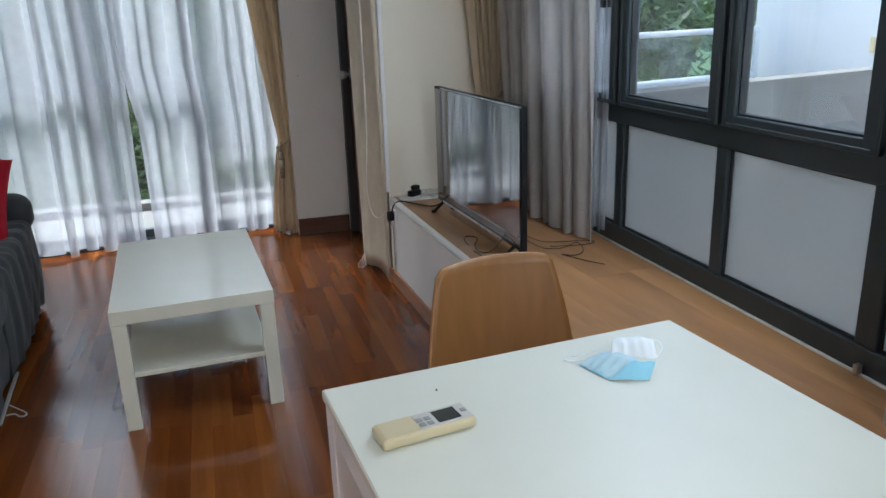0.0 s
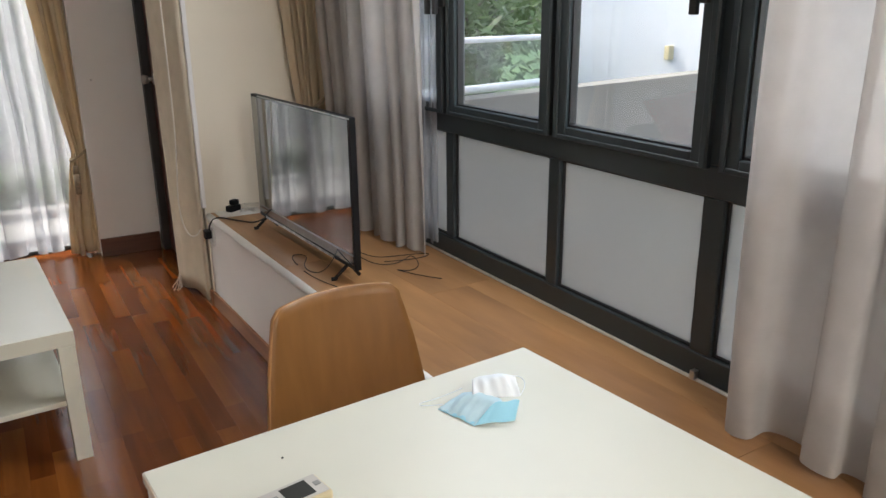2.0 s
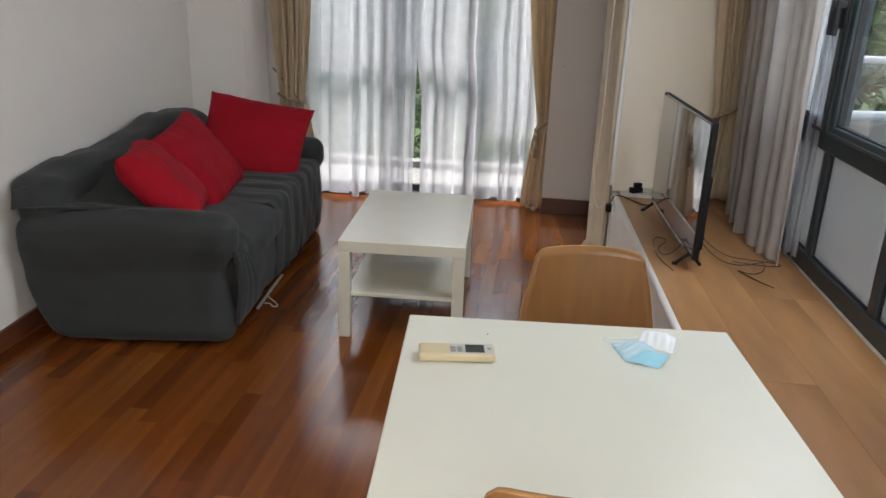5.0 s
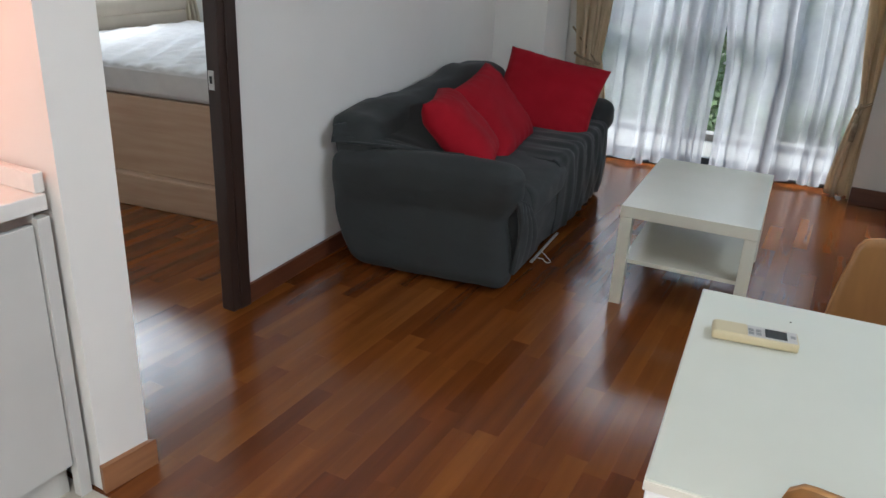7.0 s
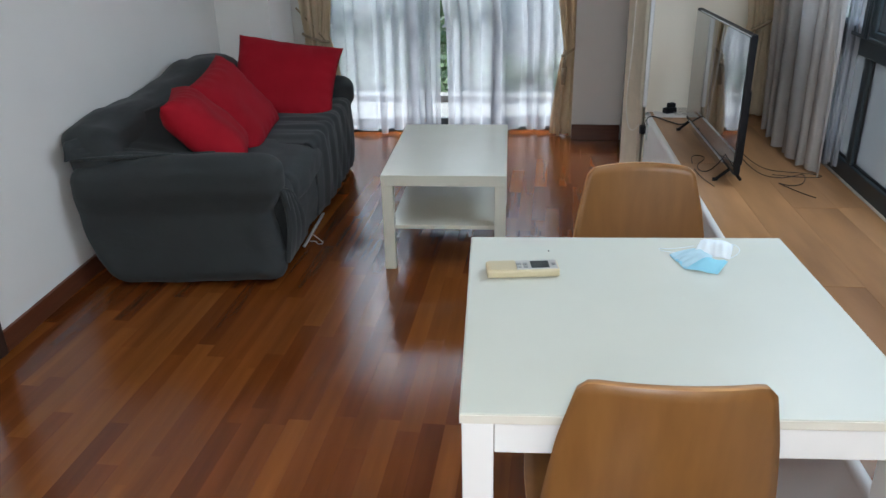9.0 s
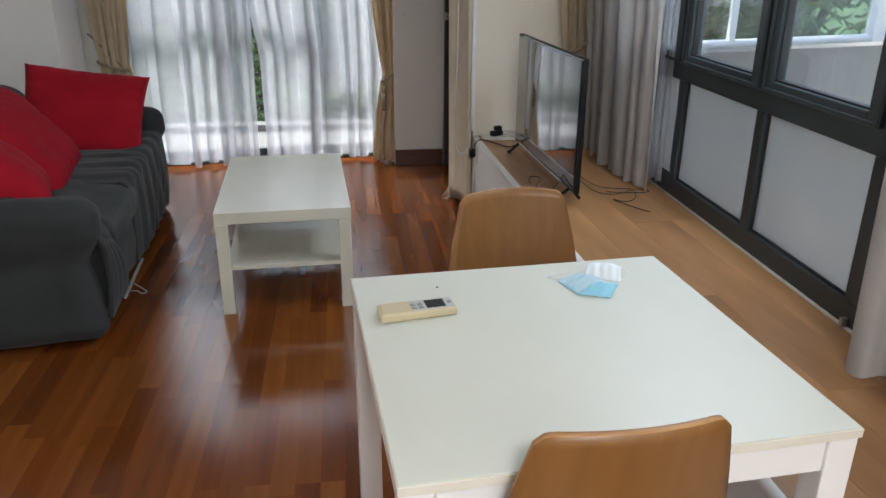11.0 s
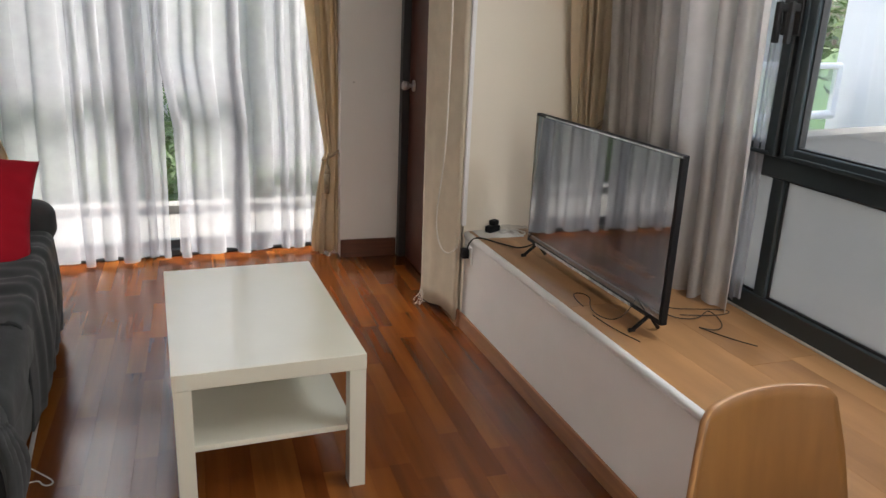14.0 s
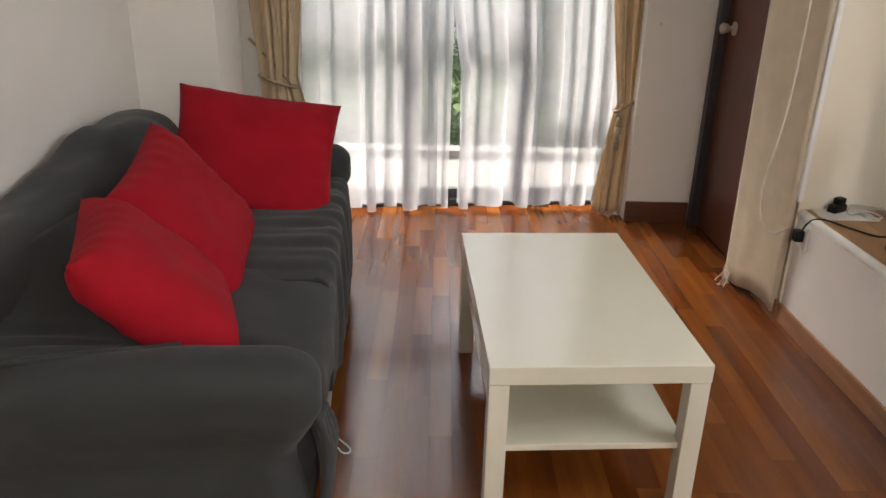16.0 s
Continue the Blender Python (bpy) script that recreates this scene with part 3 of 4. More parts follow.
def tied(zt, low, top, knot, shift_top, shift_low):
    def g(z):
        if z > zt:
            k = min(1, (z - zt) / 0.9) ** 0.75
            return knot + (top - knot) * k, shift_top * (1 - k), 0.55 + 0.45 * k
        k = min(1, (zt - z) / 0.5) ** 0.6
        return knot + (low - knot) * k, shift_top + (shift_low - shift_top) * k, 0.55 + 0.35 * k
    return g


def rope(parent, c, rx, ry, z, drop, hook):
    pts = []
    for i in range(13):
        a = 6.2832 * i / 12
        pts.append((c[0] + rx * math.cos(a), c[1] + ry * math.sin(a), z + drop * math.cos(a)))
    tube("tieback", pts, 0.008, M_ROPE, parent)
    tube("tieback_end", [(c[0] + rx * 0.8, c[1], z + drop), ((c[0] + hook[0]) / 2 + rx * 0.4, c[1] + 0.01, (z + hook[2]) / 2), hook], 0.007, M_ROPE, parent)


drape = empty("drape", pose(0, 0, 0), "beige satin drape tied back beside the balcony doors", "curtain", "drapes")
yl = CY(-1.28) - 0.06
curtain("cloth", ((-1.45, yl - 0.01), (-1.14, yl + 0.02)), 0.012, 2.42, 5.0, 0.036, M_DRAPE, drape, 4, tied(0.72, 0.92, 1.0, 0.52, 0.0, 0.03), 140, 40, 0.006, 0.003)
rope(drape, (-1.30, yl), 0.095, 0.05, 0.72, -0.03, (-1.44, yl + 0.04, 0.92))
drape2 = empty("drape", pose(0, 0, 0), "beige satin drape tied back with a tasselled rope", "curtain", "drapes")
yr = CY(0.5) - 0.085
curtain("cloth", ((0.335, yr - 0.02), (0.625, yr + 0.01)), 0.012, 2.42, 4.5, 0.038, M_DRAPE, drape2, 9, tied(0.62, 0.92, 0.98, 0.46, 0.035, 0.02), 140, 40, 0.006, 0.003)
rope(drape2, (0.505, yr), 0.072, 0.05, 0.62, 0.05, (0.595, yr + 0.06, 1.03))
bm = bmesh.new()
rod(bm, (0.452, yr - 0.05, 0.55), (0.452, yr - 0.05, 0.50), 0.012, 10, 0.017)
rod(bm, (0.452, yr - 0.05, 0.50), (0.45, yr - 0.05, 0.38), 0.020, 12, 0.014)
rod(bm, (0.458, yr - 0.05, 0.62), (0.452, yr - 0.05, 0.55), 0.005, 6)
finish("tassel", bm, M_ROPE, drape2, True)
bm = bmesh.new()
rod(bm, (0.595, 4.983, 1.03), (0.595, yr + 0.05, 1.03), 0.006)
finish("hook", bm, M_STEEL, drape2)

# curtains at the side window
nookc = empty("sheer_curtain", pose(0, 0, 0), "greyish white sheer curtain gathered over the bench", "curtain", "side window sheers")
curtain("cloth", ((1.44, 3.70), (1.44, 2.72)), BZ + 0.012, 2.42, 10.0, 0.050, M_SHEER2, nookc, 5, lambda z: (0.80 + 0.2 * min(1, (z - BZ) / 1.4), 0.10 * (1 - min(1, (z - BZ) / 1.4)), 1.0), 240, 30, 0.012)
# white strip for the curtain's edge and the bright glass showing beside it
edge = curtain("edge_and_bright_pane", ((1.515, 2.86), (1.525, 2.735)), BZ + 0.03, 2.42, 1.2, 0.008, M_SHEER, nookc, 6, None, 24, 12, 0.01)
nearc = empty("sheer_curtain", pose(0, 0, 0), "greyish white sheer curtain gathered over the bench", "curtain", "side window sheers")
curtain("cloth", ((1.435, 1.27), (1.455, -0.25)), BZ + 0.012, 2.42, 13.0, 0.060, M_SHEER2, nearc, 7, None, 320, 30, 0.012)
beige = empty("drape", pose(0, 0, 0), "beige satin drape pulled back against the nook wall", "curtain", "drapes")
curtain("cloth", ((1.285, 3.785), (1.50, 3.74)), BZ + 0.012, 2.42, 3.5, 0.036, M_DRAPE, beige, 12, tied(0.95, 0.9, 1.0, 0.62, 0.03, 0.0), 120, 40, 0.006, 0.003)
rope(beige, (1.42, 3.76), 0.07, 0.05, 0.95, 0.04, (1.50, 3.80, 1.2))
tagged(tube("curtain_track", [(1.45, -0.5, 2.45), (1.45, 1.5, 2.45), (1.45, 3.8, 2.45)], 0.012, M_WHITE), "white curtain track above the side window", "curtain track", "", "structure")

# ---- wooden door, frame and blind ----
door = empty("door_wood", pose(0, 0, 0), "closed dark mahogany door with a steel knob", "door", "", "structure")
block("leaf", (0.905, 0.945, 4.085, 4.925, 0.006, 2.04), M_DOOR, door, 0.003)
block("frame", (0.862, 0.95, 4.928, 4.983, 0.0, 2.09), M_GREYFRAME, door, 0.003)
block("frame", (0.888, 0.95, 4.082, 4.925, 2.043, 2.088), M_GREYFRAME, door, 0.003)
bm = bmesh.new()
rod(bm, (0.906, 4.83, 1.03), (0.898, 4.83, 1.03), 0.032, 20)
rod(bm, (0.898, 4.83, 1.03), (0.868, 4.83, 1.03), 0.011, 14)
rod(bm, (0.872, 4.83, 1.03), (0.845, 4.83, 1.03), 0.020, 18, 0.027)
rod(bm, (0.845, 4.83, 1.03), (0.836, 4.83, 1.03), 0.027, 18, 0.018)
finish("knob", bm, M_STEEL, door, True)

blind = empty("folded_blind", pose(0, 0, 0), "tall beige fabric blind with frayed hem and pull cord", "blind")
bm = bmesh.new()
cols, rows = 20, 30
for side in (0, 1):
    g = []
    for j in range(rows + 1):
        t = j / rows
        z = 0.03 + 2.45 * t
        row = []
        for i in range(cols + 1):
            s = i / cols
            fold = 0.005 * math.sin(s * 7.5 + 0.4 * z) + 0.002 * math.sin(s * 17 + 1.3 * z)
            x = 0.800 - 0.030 * t + 0.055 * (1 - s) + fold + 0.022 * side
            y = 3.845 - 0.035 * t + 0.375 * s
            row.append(bm.verts.new((x, y, z + 0.018 * math.sin(5 * s) * (1 - t) ** 5)))
        g.append(row)
    for j in range(rows):
        for i in range(cols):
            bm.faces.new((g[j][i], g[j][i + 1], g[j + 1][i + 1], g[j + 1][i]))
    if side == 0:
        first = g
    else:
        for j in range(rows):
            for c in (0, cols):
                bm.faces.new((first[j][c], first[j + 1][c], g[j + 1][c], g[j][c]))
        for i in range(cols):
            bm.faces.new((first[0][i], first[0][i + 1], g[0][i + 1], g[0][i]))
bmesh.ops.recalc_face_normals(bm, faces=list(bm.faces))
finish("fabric", bm, M_BLIND, blind, True)
tube("pull_cord", [(0.79, 3.86, 2.3), (0.795, 3.87, 1.2), (0.80, 3.88, 0.8), (0.79, 3.98, 0.55), (0.80, 3.98, 0.36), (0.83, 3.88, 0.33), (0.855, 3.83, 0.40)], 0.0035, M_WCABLE, blind)
rnd = random.Random(11)
for i in range(9):
    y = 4.20 + rnd.uniform(-0.06, 0.03)
    x = 0.795 + rnd.uniform(-0.01, 0.015)
    tube("loose_thread", [(x, y, 0.07), (x - rnd.uniform(0.0, 0.04), y + rnd.uniform(-0.03, 0.03), 0.04), (x - rnd.uniform(-0.02, 0.05), y + rnd.uniform(-0.05, 0.03), 0.008), (x - rnd.uniform(-0.03, 0.05), y + rnd.uniform(-0.06, 0.04), 0.004)], 0.0014, M_WCABLE, blind, res=1)

# bedroom opening frame
jamb = empty("door_frame_bedroom", pose(0, 0, 0, 0, 0, 0), "dark walnut door frame of the open bedroom doorway", "door frame", "", "structure")
x0 = LW(1.73)
block("post", (-1.690, -1.628, 1.700, 1.738, 0, 2.1), M_JAMB, jamb, 0.004)
block("architrave", (x0 + 0.001, x0 + 0.015, 1.7385, 1.795, 0, 2.1), M_JAMB, jamb, 0.003)
block("strike_plate", (-1.682, -1.655, 1.6975, 1.6995, 0.895, 0.965), M_STEEL, jamb)
block("latch_hole", (-1.674, -1.663, 1.6955, 1.6973, 0.918, 0.945), M_GASKET, jamb)
block("head", (-1.690, -1.628, 0.86, 1.699, 2.04, 2.1), M_JAMB, jamb, 0.004)

# ---- coffee table ----
ct = empty("coffee_table", pose(-0.108, 3.132, 0, 0, 0, 3.0), "cream-white lacquered coffee table with a lower shelf", "coffee table")
block("top", (-0.275, 0.275, -0.45, 0.45, 0.40, 0.45), M_LACQ, ct, 0.003)
for sx in (-1, 1):
    for sy in (-1, 1):
        block("leg", (sx * 0.2735 - (0.05 if sx > 0 else 0), sx * 0.2735 + (0.05 if sx < 0 else 0), sy * 0.4485 - (0.05 if sy > 0 else 0), sy * 0.4485 + (0.05 if sy < 0 else 0), 0, 0.399), M_LACQ, ct, 0.002)
block("shelf", (-0.245, 0.245, -0.425, 0.425, 0.190, 0.208), M_LACQ, ct, 0.002)

# ---- dining table ----
dt = empty("dining_table", pose(0.583, 0.966, 0, 0, 0, 4.4), "square white dining table with white legs", "dining table")
block("top", (-0.372, 0.372, -0.368, 0.368, 0.7225, 0.74), M_TABLE, dt, 0.002)
block("edge_band", (-0.3735, 0.3735, -0.3695, 0.3695, 0.7215, 0.7375), M_EDGE, dt, 0.001)
L = 0.052
for sx in (-1, 1):
    for sy in (-1, 1):
        block("leg", (min(sx * 0.37, sx * (0.37 - L)), max(sx * 0.37, sx * (0.37 - L)), min(sy * 0.366, sy * (0.366 - L)), max(sy * 0.366, sy * (0.366 - L)), 0, 0.7195), M_WHITE, dt, 0.003)
for sy in (-1, 1):
    block("apron", (-0.317, 0.317, min(sy * 0.362, sy * 0.34), max(sy * 0.362, sy * 0.34), 0.66, 0.7195), M_WHITE, dt, 0.002)
for sx in (-1, 1):
    block("apron", (min(sx * 0.366, sx * 0.344), max(sx * 0.366, sx * 0.344), -0.313, 0.313, 0.66, 0.7195), M_WHITE, dt, 0.002)
tagged(block("speck", (0.372, 0.3755, 1.230, 1.2335, 0.7402, 0.7414), M_LCD), "tiny dark speck on the dining table", "speck")


# ---- chairs: moulded plywood shell on a tube frame; local front is -y ----
def chair(m, label):
    c = empty("chair", m, label, "chair", "chairs at the dining table")
    bm = bmesh.new()
    nu, nv = 20, 34

    def prof(t):
        # t: 0 seat front .. 1 top of the back
        if t < 0.45:
            k = t / 0.45
            return -0.40 + 0.36 * k, 0.455 - 0.018 * math.sin(3.14 * k) + (-0.03 * (1 - k) ** 4)
        if t < 0.60:
            a = (t - 0.45) / 0.15 * 1.38
            return -0.04 + 0.075 * math.sin(a), 0.455 + 0.075 * (1 - math.cos(a))
        k = (t - 0.60) / 0.40
        a = 1.38
        return -0.04 + 0.075 * math.sin(a) + 0.055 * k, 0.455 + 0.075 * (1 - math.cos(a)) + 0.338 * k

    def width(t):
        if t < 0.45:
            return 0.39 + 0.02 * math.sin(3.14 * t / 0.45)
        if t < 0.62:
            return 0.39 - 0.012 * (t - 0.45) / 0.17
        k = (t - 0.62) / 0.38
        w = 0.378 - 0.095 * k ** 1.35
        return w

    grid = []
    for j in range(nv + 1):
        t = j / nv
        y, z = prof(t)
        row = []
        for i in range(nu + 1):
            s = 2 * i / nu - 1
            w = width(t) / 2
            k = max(0, (t - 0.6) / 0.4)
            drop = 0.0
            if t > 0.86:
                drop = (0.008 * abs(s) ** 2 + 0.016 * (max(0, abs(s) - 0.84) / 0.16) ** 2) * (t - 0.86) / 0.14
            curve = -0.030 * (abs(s) ** 2) * min(1, max(0, (t - 0.42) / 0.2))
            row.append((s * w, y + curve, z - drop + (0.012 * s * s if t < 0.45 else 0)))
        grid.append(row)
    vs = [[bm.verts.new(p) for p in r] for r in grid]
    for j in range(nv):
        for i in range(nu):
            bm.faces.new((vs[j][i], vs[j][i + 1], vs[j + 1][i + 1], vs[j + 1][i]))
    shell = finish("shell", bm, [M_PLY, M_PLYEDGE], c, True)
    md = shell.modifiers.new("ply", "SOLIDIFY")
    md.thickness, md.offset, md.material_offset_rim = 0.011, 0.0, 1
    bm = bmesh.new()
    for sx in (-1, 1):
        rod(bm, (sx * 0.15, -0.34, 0.43), (sx * 0.20, -0.40, 0.012), 0.010, 10)
        rod(bm, (sx * 0.15, -0.08, 0.43), (sx * 0.20, 0.03, 0.012), 0.010, 10)
        rod(bm, (sx * 0.15, -0.345, 0.43), (sx * 0.15, -0.075, 0.43), 0.010, 10)
    rod(bm, (-0.15, -0.30, 0.43), (0.15, -0.30, 0.43), 0.009, 10)
    rod(bm, (-0.15, -0.12, 0.43), (0.15, -0.12, 0.43), 0.009, 10)
    finish("leg_frame", bm, M_LEG, c, True)
    for sx in (-1, 1):
        for y in (-0.40, 0.03):
            bm = bmesh.new()
            rod(bm, (sx * 0.2, y, 0.013), (sx * 0.2, y, 0.0), 0.013, 10)
            finish("foot", bm, M_GASKET, c)
    return c


chair_a = chair(pose(0.618, 1.505, 0, 0, 0, 5), "honey-brown moulded plywood chair on thin steel legs")
chair_b = copy_thing(chair_a, pose(0.556, 0.592, 0, 0, 0, 180 + 3))

# ---- sofa: local x towards the wall is negative, y along the wall ----
sofa = empty("sofa", pose(-0.785, 2.455, 0, 0, 0, 4.3), "two-seat sofa in a charcoal stretch cover", "sofa")


def flare(co, half):
    x, y, z = co
    k = (z + half[2]) / (2 * half[2])
    return x * (0.95 + 0.05 * k), y * (0.95 + 0.05 * k), z


def arm_shape(side):
    def g(co, half):
        x, y, z = co
        k = z / half[2]
        roll = max(0.0, min(1.0, (k - 0.15) / 0.35))
        low = max(0.0, -k)
        y = y * (1 + 0.05 * roll) + side * (0.020 * roll + 0.022 * low ** 1.5)
        x += 0.060 * roll * max(0, x / half[0]) + 0.045 * low * max(0, x / half[0]) + 0.14 * low ** 1.6 * max(0, -x / half[0])
        z -= 0.035 * max(0, k) * max(0, -x / half[0]) - 0.012 * math.sin(2.2 * x)
        return x, y, z
    return g


soft_box("base", 0.90, 1.72, 0.41, 0.07, M_SOFA, sofa, pose(-0.412, 0.90, 0.222), 0.012, 22, 5.0, shape=flare)
for k, y in ((-1, 0.055), (1, 1.745)):
    soft_box("armrest", 0.86, 0.155, 0.575, 0.075, M_SOFA, sofa, pose(-0.435, y, 0.296), 0.008, 34, 4.5, shape=arm_shape(k))


def back_shape(co, half):
    x, y, z = co
    k = max(0, z / half[2])
    t = y / half[1]
    x += -0.05 * k + 0.03 * k * math.sin(3.1 * t)
    hump = 0.075 * math.exp(-((t - 0.45) / 0.42) ** 2) - 0.02 * max(0, -t) + 0.02 * math.exp(-((t + 0.55) / 0.2) ** 2)
    return x, y, z + k * hump


soft_box("backrest", 0.27, 1.80, 0.67, 0.10, M_SOFA, sofa, pose(-0.725, 0.905, 0.375), 0.018, 30, 5.0, shape=back_shape)
for y in (0.56, 1.24):
    def seat_shape(co, half):
        x, y_, z = co
        k = (1 - min(1, abs(x / half[0])) ** 2) * (1 - min(1, abs(y_ / half[1])) ** 2)
        return x, y_, z + (0.02 * k if z > 0 else 0) - 0.02 * max(0, x / half[0])
    soft_box("seat_cushion", 0.66, 0.69, 0.17, 0.06, M_SOFA, sofa, pose(-0.285, y, 0.362), 0.012, 20, 7.0, shape=seat_shape)
# bunched slack of the cover over the front, at the far seat
bm = bmesh.new()
nu, nv = 120, 26
g = []
for j in range(nv + 1):
    t = j / nv
    row = []
    for i in range(nu + 1):
        s = i / nu
        y = 0.70 + 0.98 * s
        if t < 0.4:
            x, z = -0.34 + 0.34 * t / 0.4, 0.459
        elif t < 0.55:
            a = (t - 0.4) / 0.15 * 1.57
            x, z = 0.0 + 0.035 * math.sin(a), 0.459 - 0.035 * (1 - math.cos(a))
        else:
            x, z = 0.035 + 0.01 * math.sin((t - 0.55) * 7), 0.424 - 0.36 * (t - 0.55) / 0.45
        k = math.sin(3.14 * min(1, s * 4) / 2) * min(1, (1 - s) * 8)
        w = math.sin(s * 38 + 2.6 * math.sin(5 * t + 3 * s) + 4 * t) * 0.5 + math.sin(s * 71 + 3 * t) * 0.25
        amp = 0.013 * k * min(1, t * 3)
        sink = 0.022 * (1 - min(1, s * 3.5)) ** 2
        nx, nz = (0, 1) if t < 0.4 else ((1, 0) if t > 0.55 else (0.7, 0.7))
        row.append(bm.verts.new((x + nx * (amp * w - sink), y + 0.05 * t * math.sin(3 * s), z + nz * (amp * w - sink))))
    g.append(row)
for j in range(nv):
    for i in range(nu):
        bm.faces.new((g[j][i], g[j][i + 1], g[j + 1][i + 1], g[j + 1][i]))
ob = finish("cover_slack", bm, M_SOFA, sofa, True)
md = ob.modifiers.new("cloth", "SOLIDIFY")
md.thickness, md.offset = 0.012, -1.0
# the cover stretched from the backrest down over the near arm, with tension creases
bm = bmesh.new()
nu, nv = 60, 34
g = []
for j in range(nv + 1):
    v = j / nv
    row = []
    for i in range(nu + 1):
        u = i / nu
        top = Vector((-0.825, -0.020, 0.650)).lerp(Vector((-0.600, 0.66, 0.705)), u)
        low = Vector((-0.835, -0.040, 0.580)).lerp(Vector((-0.240, 0.080, 0.584)), u)
        p = top.lerp(low, v)
        p.z -= 0.16 * u * math.sin(3.14 * v) * (0.35 + 0.65 * u) - 0.028 * math.sin(3.14 * v) * (1 - u)
        fan = math.sin(26 * v * v + 1.5 * math.sin(4 * u)) * v * v
        p.z += 0.013 * fan * math.sin(3.14 * min(1, u * 1.15)) * (1 if v < 0.97 else 0.3)
        row.append(bm.verts.new(p))
    g.append(row)
for j in range(nv):
    for i in range(nu):
        bm.faces.new((g[j][i], g[j][i + 1], g[j + 1][i + 1], g[j + 1][i]))
ob = finish("cover_drape", bm, M_SOFA, sofa, True)
md = ob.modifiers.new("cloth", "SOLIDIFY")
md.thickness, md.offset = 0.014, 0.0
# gathered tuck where the arm meets the front
bm = bmesh.new()
nu, nv = 30, 20
g = []
for j in range(nv + 1):
    v = j / nv
    row = []
    for i in range(nu + 1):
        u = i / nu
        w = 0.010 * math.sin(21 * u + 5 * v) * (1 - v) ** 0.6
        row.append(bm.verts.new((0.026 + w + 0.024 * math.sin(3.14 * v), 0.025 + (0.13 + 0.22 * v) * u, 0.44 - 0.34 * v - 0.06 * u * (1 - v))))
    g.append(row)
for j in range(nv):
    for i in range(nu):
        bm.faces.new((g[j][i], g[j][i + 1], g[j + 1][i + 1], g[j + 1][i]))
ob = finish("cover_tuck", bm, M_SOFA, sofa, True)
md = ob.modifiers.new("cloth", "SOLIDIFY")
md.thickness, md.offset = 0.02, -1.0
block("lower_edge", (0.006, 0.020, 0.40, 0.86, 0.010, 0.020), M_SOFA_F, sofa, 0.004)
for x, y in ((-0.74, 0.18), (-0.74, 1.62), (-0.18, 0.18), (-0.18, 1.62)):
    block("foot", (x - 0.03, x + 0.03, y - 0.03, y + 0.03, 0, 0.06), M_GASKET, sofa, 0.004)


def pillow(m, w, h, d, seed, label):
    rnd = random.Random(seed)
    off = Vector((rnd.uniform(0, 9), rnd.uniform(0, 9), rnd.uniform(0, 9)))
    bm = bmesh.new()
    n = 40
    sheets = []
    for side in (1, -1):
        g = []
        for j in range(n + 1):
            row = []
            for i in range(n + 1):
                u, v = 2 * i / n - 1, 2 * j / n - 1
                pin = 1 - 0.075 * (1 - u * u) * (v * v) ** 0.9
                pin2 = 1 - 0.075 * (1 - v * v) * (u * u) ** 0.9
                puff = max(0.0, (1 - u ** 4) * (1 - v ** 4)) ** 0.55
                rim = max(abs(u), abs(v))
                cr = 0.010 * noise.noise(off + Vector((u * 2.2, v * 2.2, side))) + 0.006 * math.sin(22 * u + 3 * v) * max(0, abs(v) - 0.6) / 0.4 + 0.006 * math.sin(22 * v) * max(0, abs(u) - 0.6) / 0.4
                if side < 0 and rim == 1:
                    row.append(sheets[0][j][i])
                    continue
                row.append(bm.verts.new((u * w / 2 * pin2, side * (d / 2 * puff + cr * puff), v * h / 2 * pin)))
            g.append(row)
        sheets.append(g)
        for j in range(n):
            for i in range(n):
                f = (g[j][i], g[j][i + 1], g[j + 1][i + 1], g[j + 1][i])
                bm.faces.new(f if side < 0 else f[::-1])
    bmesh.ops.recalc_face_normals(bm, faces=list(bm.faces))
    ob = finish("cushion", bm, M_RED, None, True)
    ob.matrix_world = m
    return tagged(ob, label, "cushion", "red cushions on the sofa")


def leaning(c, yaw, tilt, roll):
    return pose(*c, 0, 0, yaw) @ pose(0, 0, 0, tilt, 0, 0) @ pose(0, 0, 0, 0, roll, 0)


pillow(leaning((-1.18, 3.885, 0.626), 17.8, -41, 12), 0.615, 0.525, 0.16, 1, "plump red cotton cushion leaning on the sofa arm")
pillow(leaning((-1.234, 3.250, 0.610), 91, -37.5, 80.6), 0.475, 0.58, 0.18, 2, "plump red cotton cushion leaning against the sofa back")
pillow(leaning((-1.148, 2.720, 0.632), 112, -45, 92), 0.43, 0.48, 0.19, 3, "plump red cotton cushion resting by the sofa arm")

# ---- television on the bench ----
tv = empty("television", pose(1.076, 3.02, BZ, 0, 0, 2.2), "black flat-screen television standing on the bench", "television")
block("casing", (-0.008, 0.016, -0.470, 0.482, 0.050, 0.585), M_TVB, tv, 0.004)
block("rear_housing", (0.016, 0.055, -0.36, 0.36, 0.055, 0.36), M_TVB, tv, 0.012)
block("screen", (-0.0105, -0.0085, -0.460, 0.472, 0.068, 0.576), M_SCREEN, tv)
block("silver_trim", (-0.012, -0.0085, -0.30, 0.40, 0.052, 0.061), M_FILM, tv, 0.001)
# bright strip painted in for the shine of the screen's film
block("top_film_shine", (-0.0095, -0.0082, -0.47, 0.40, 0.5775, 0.5825), M_FILM, tv)
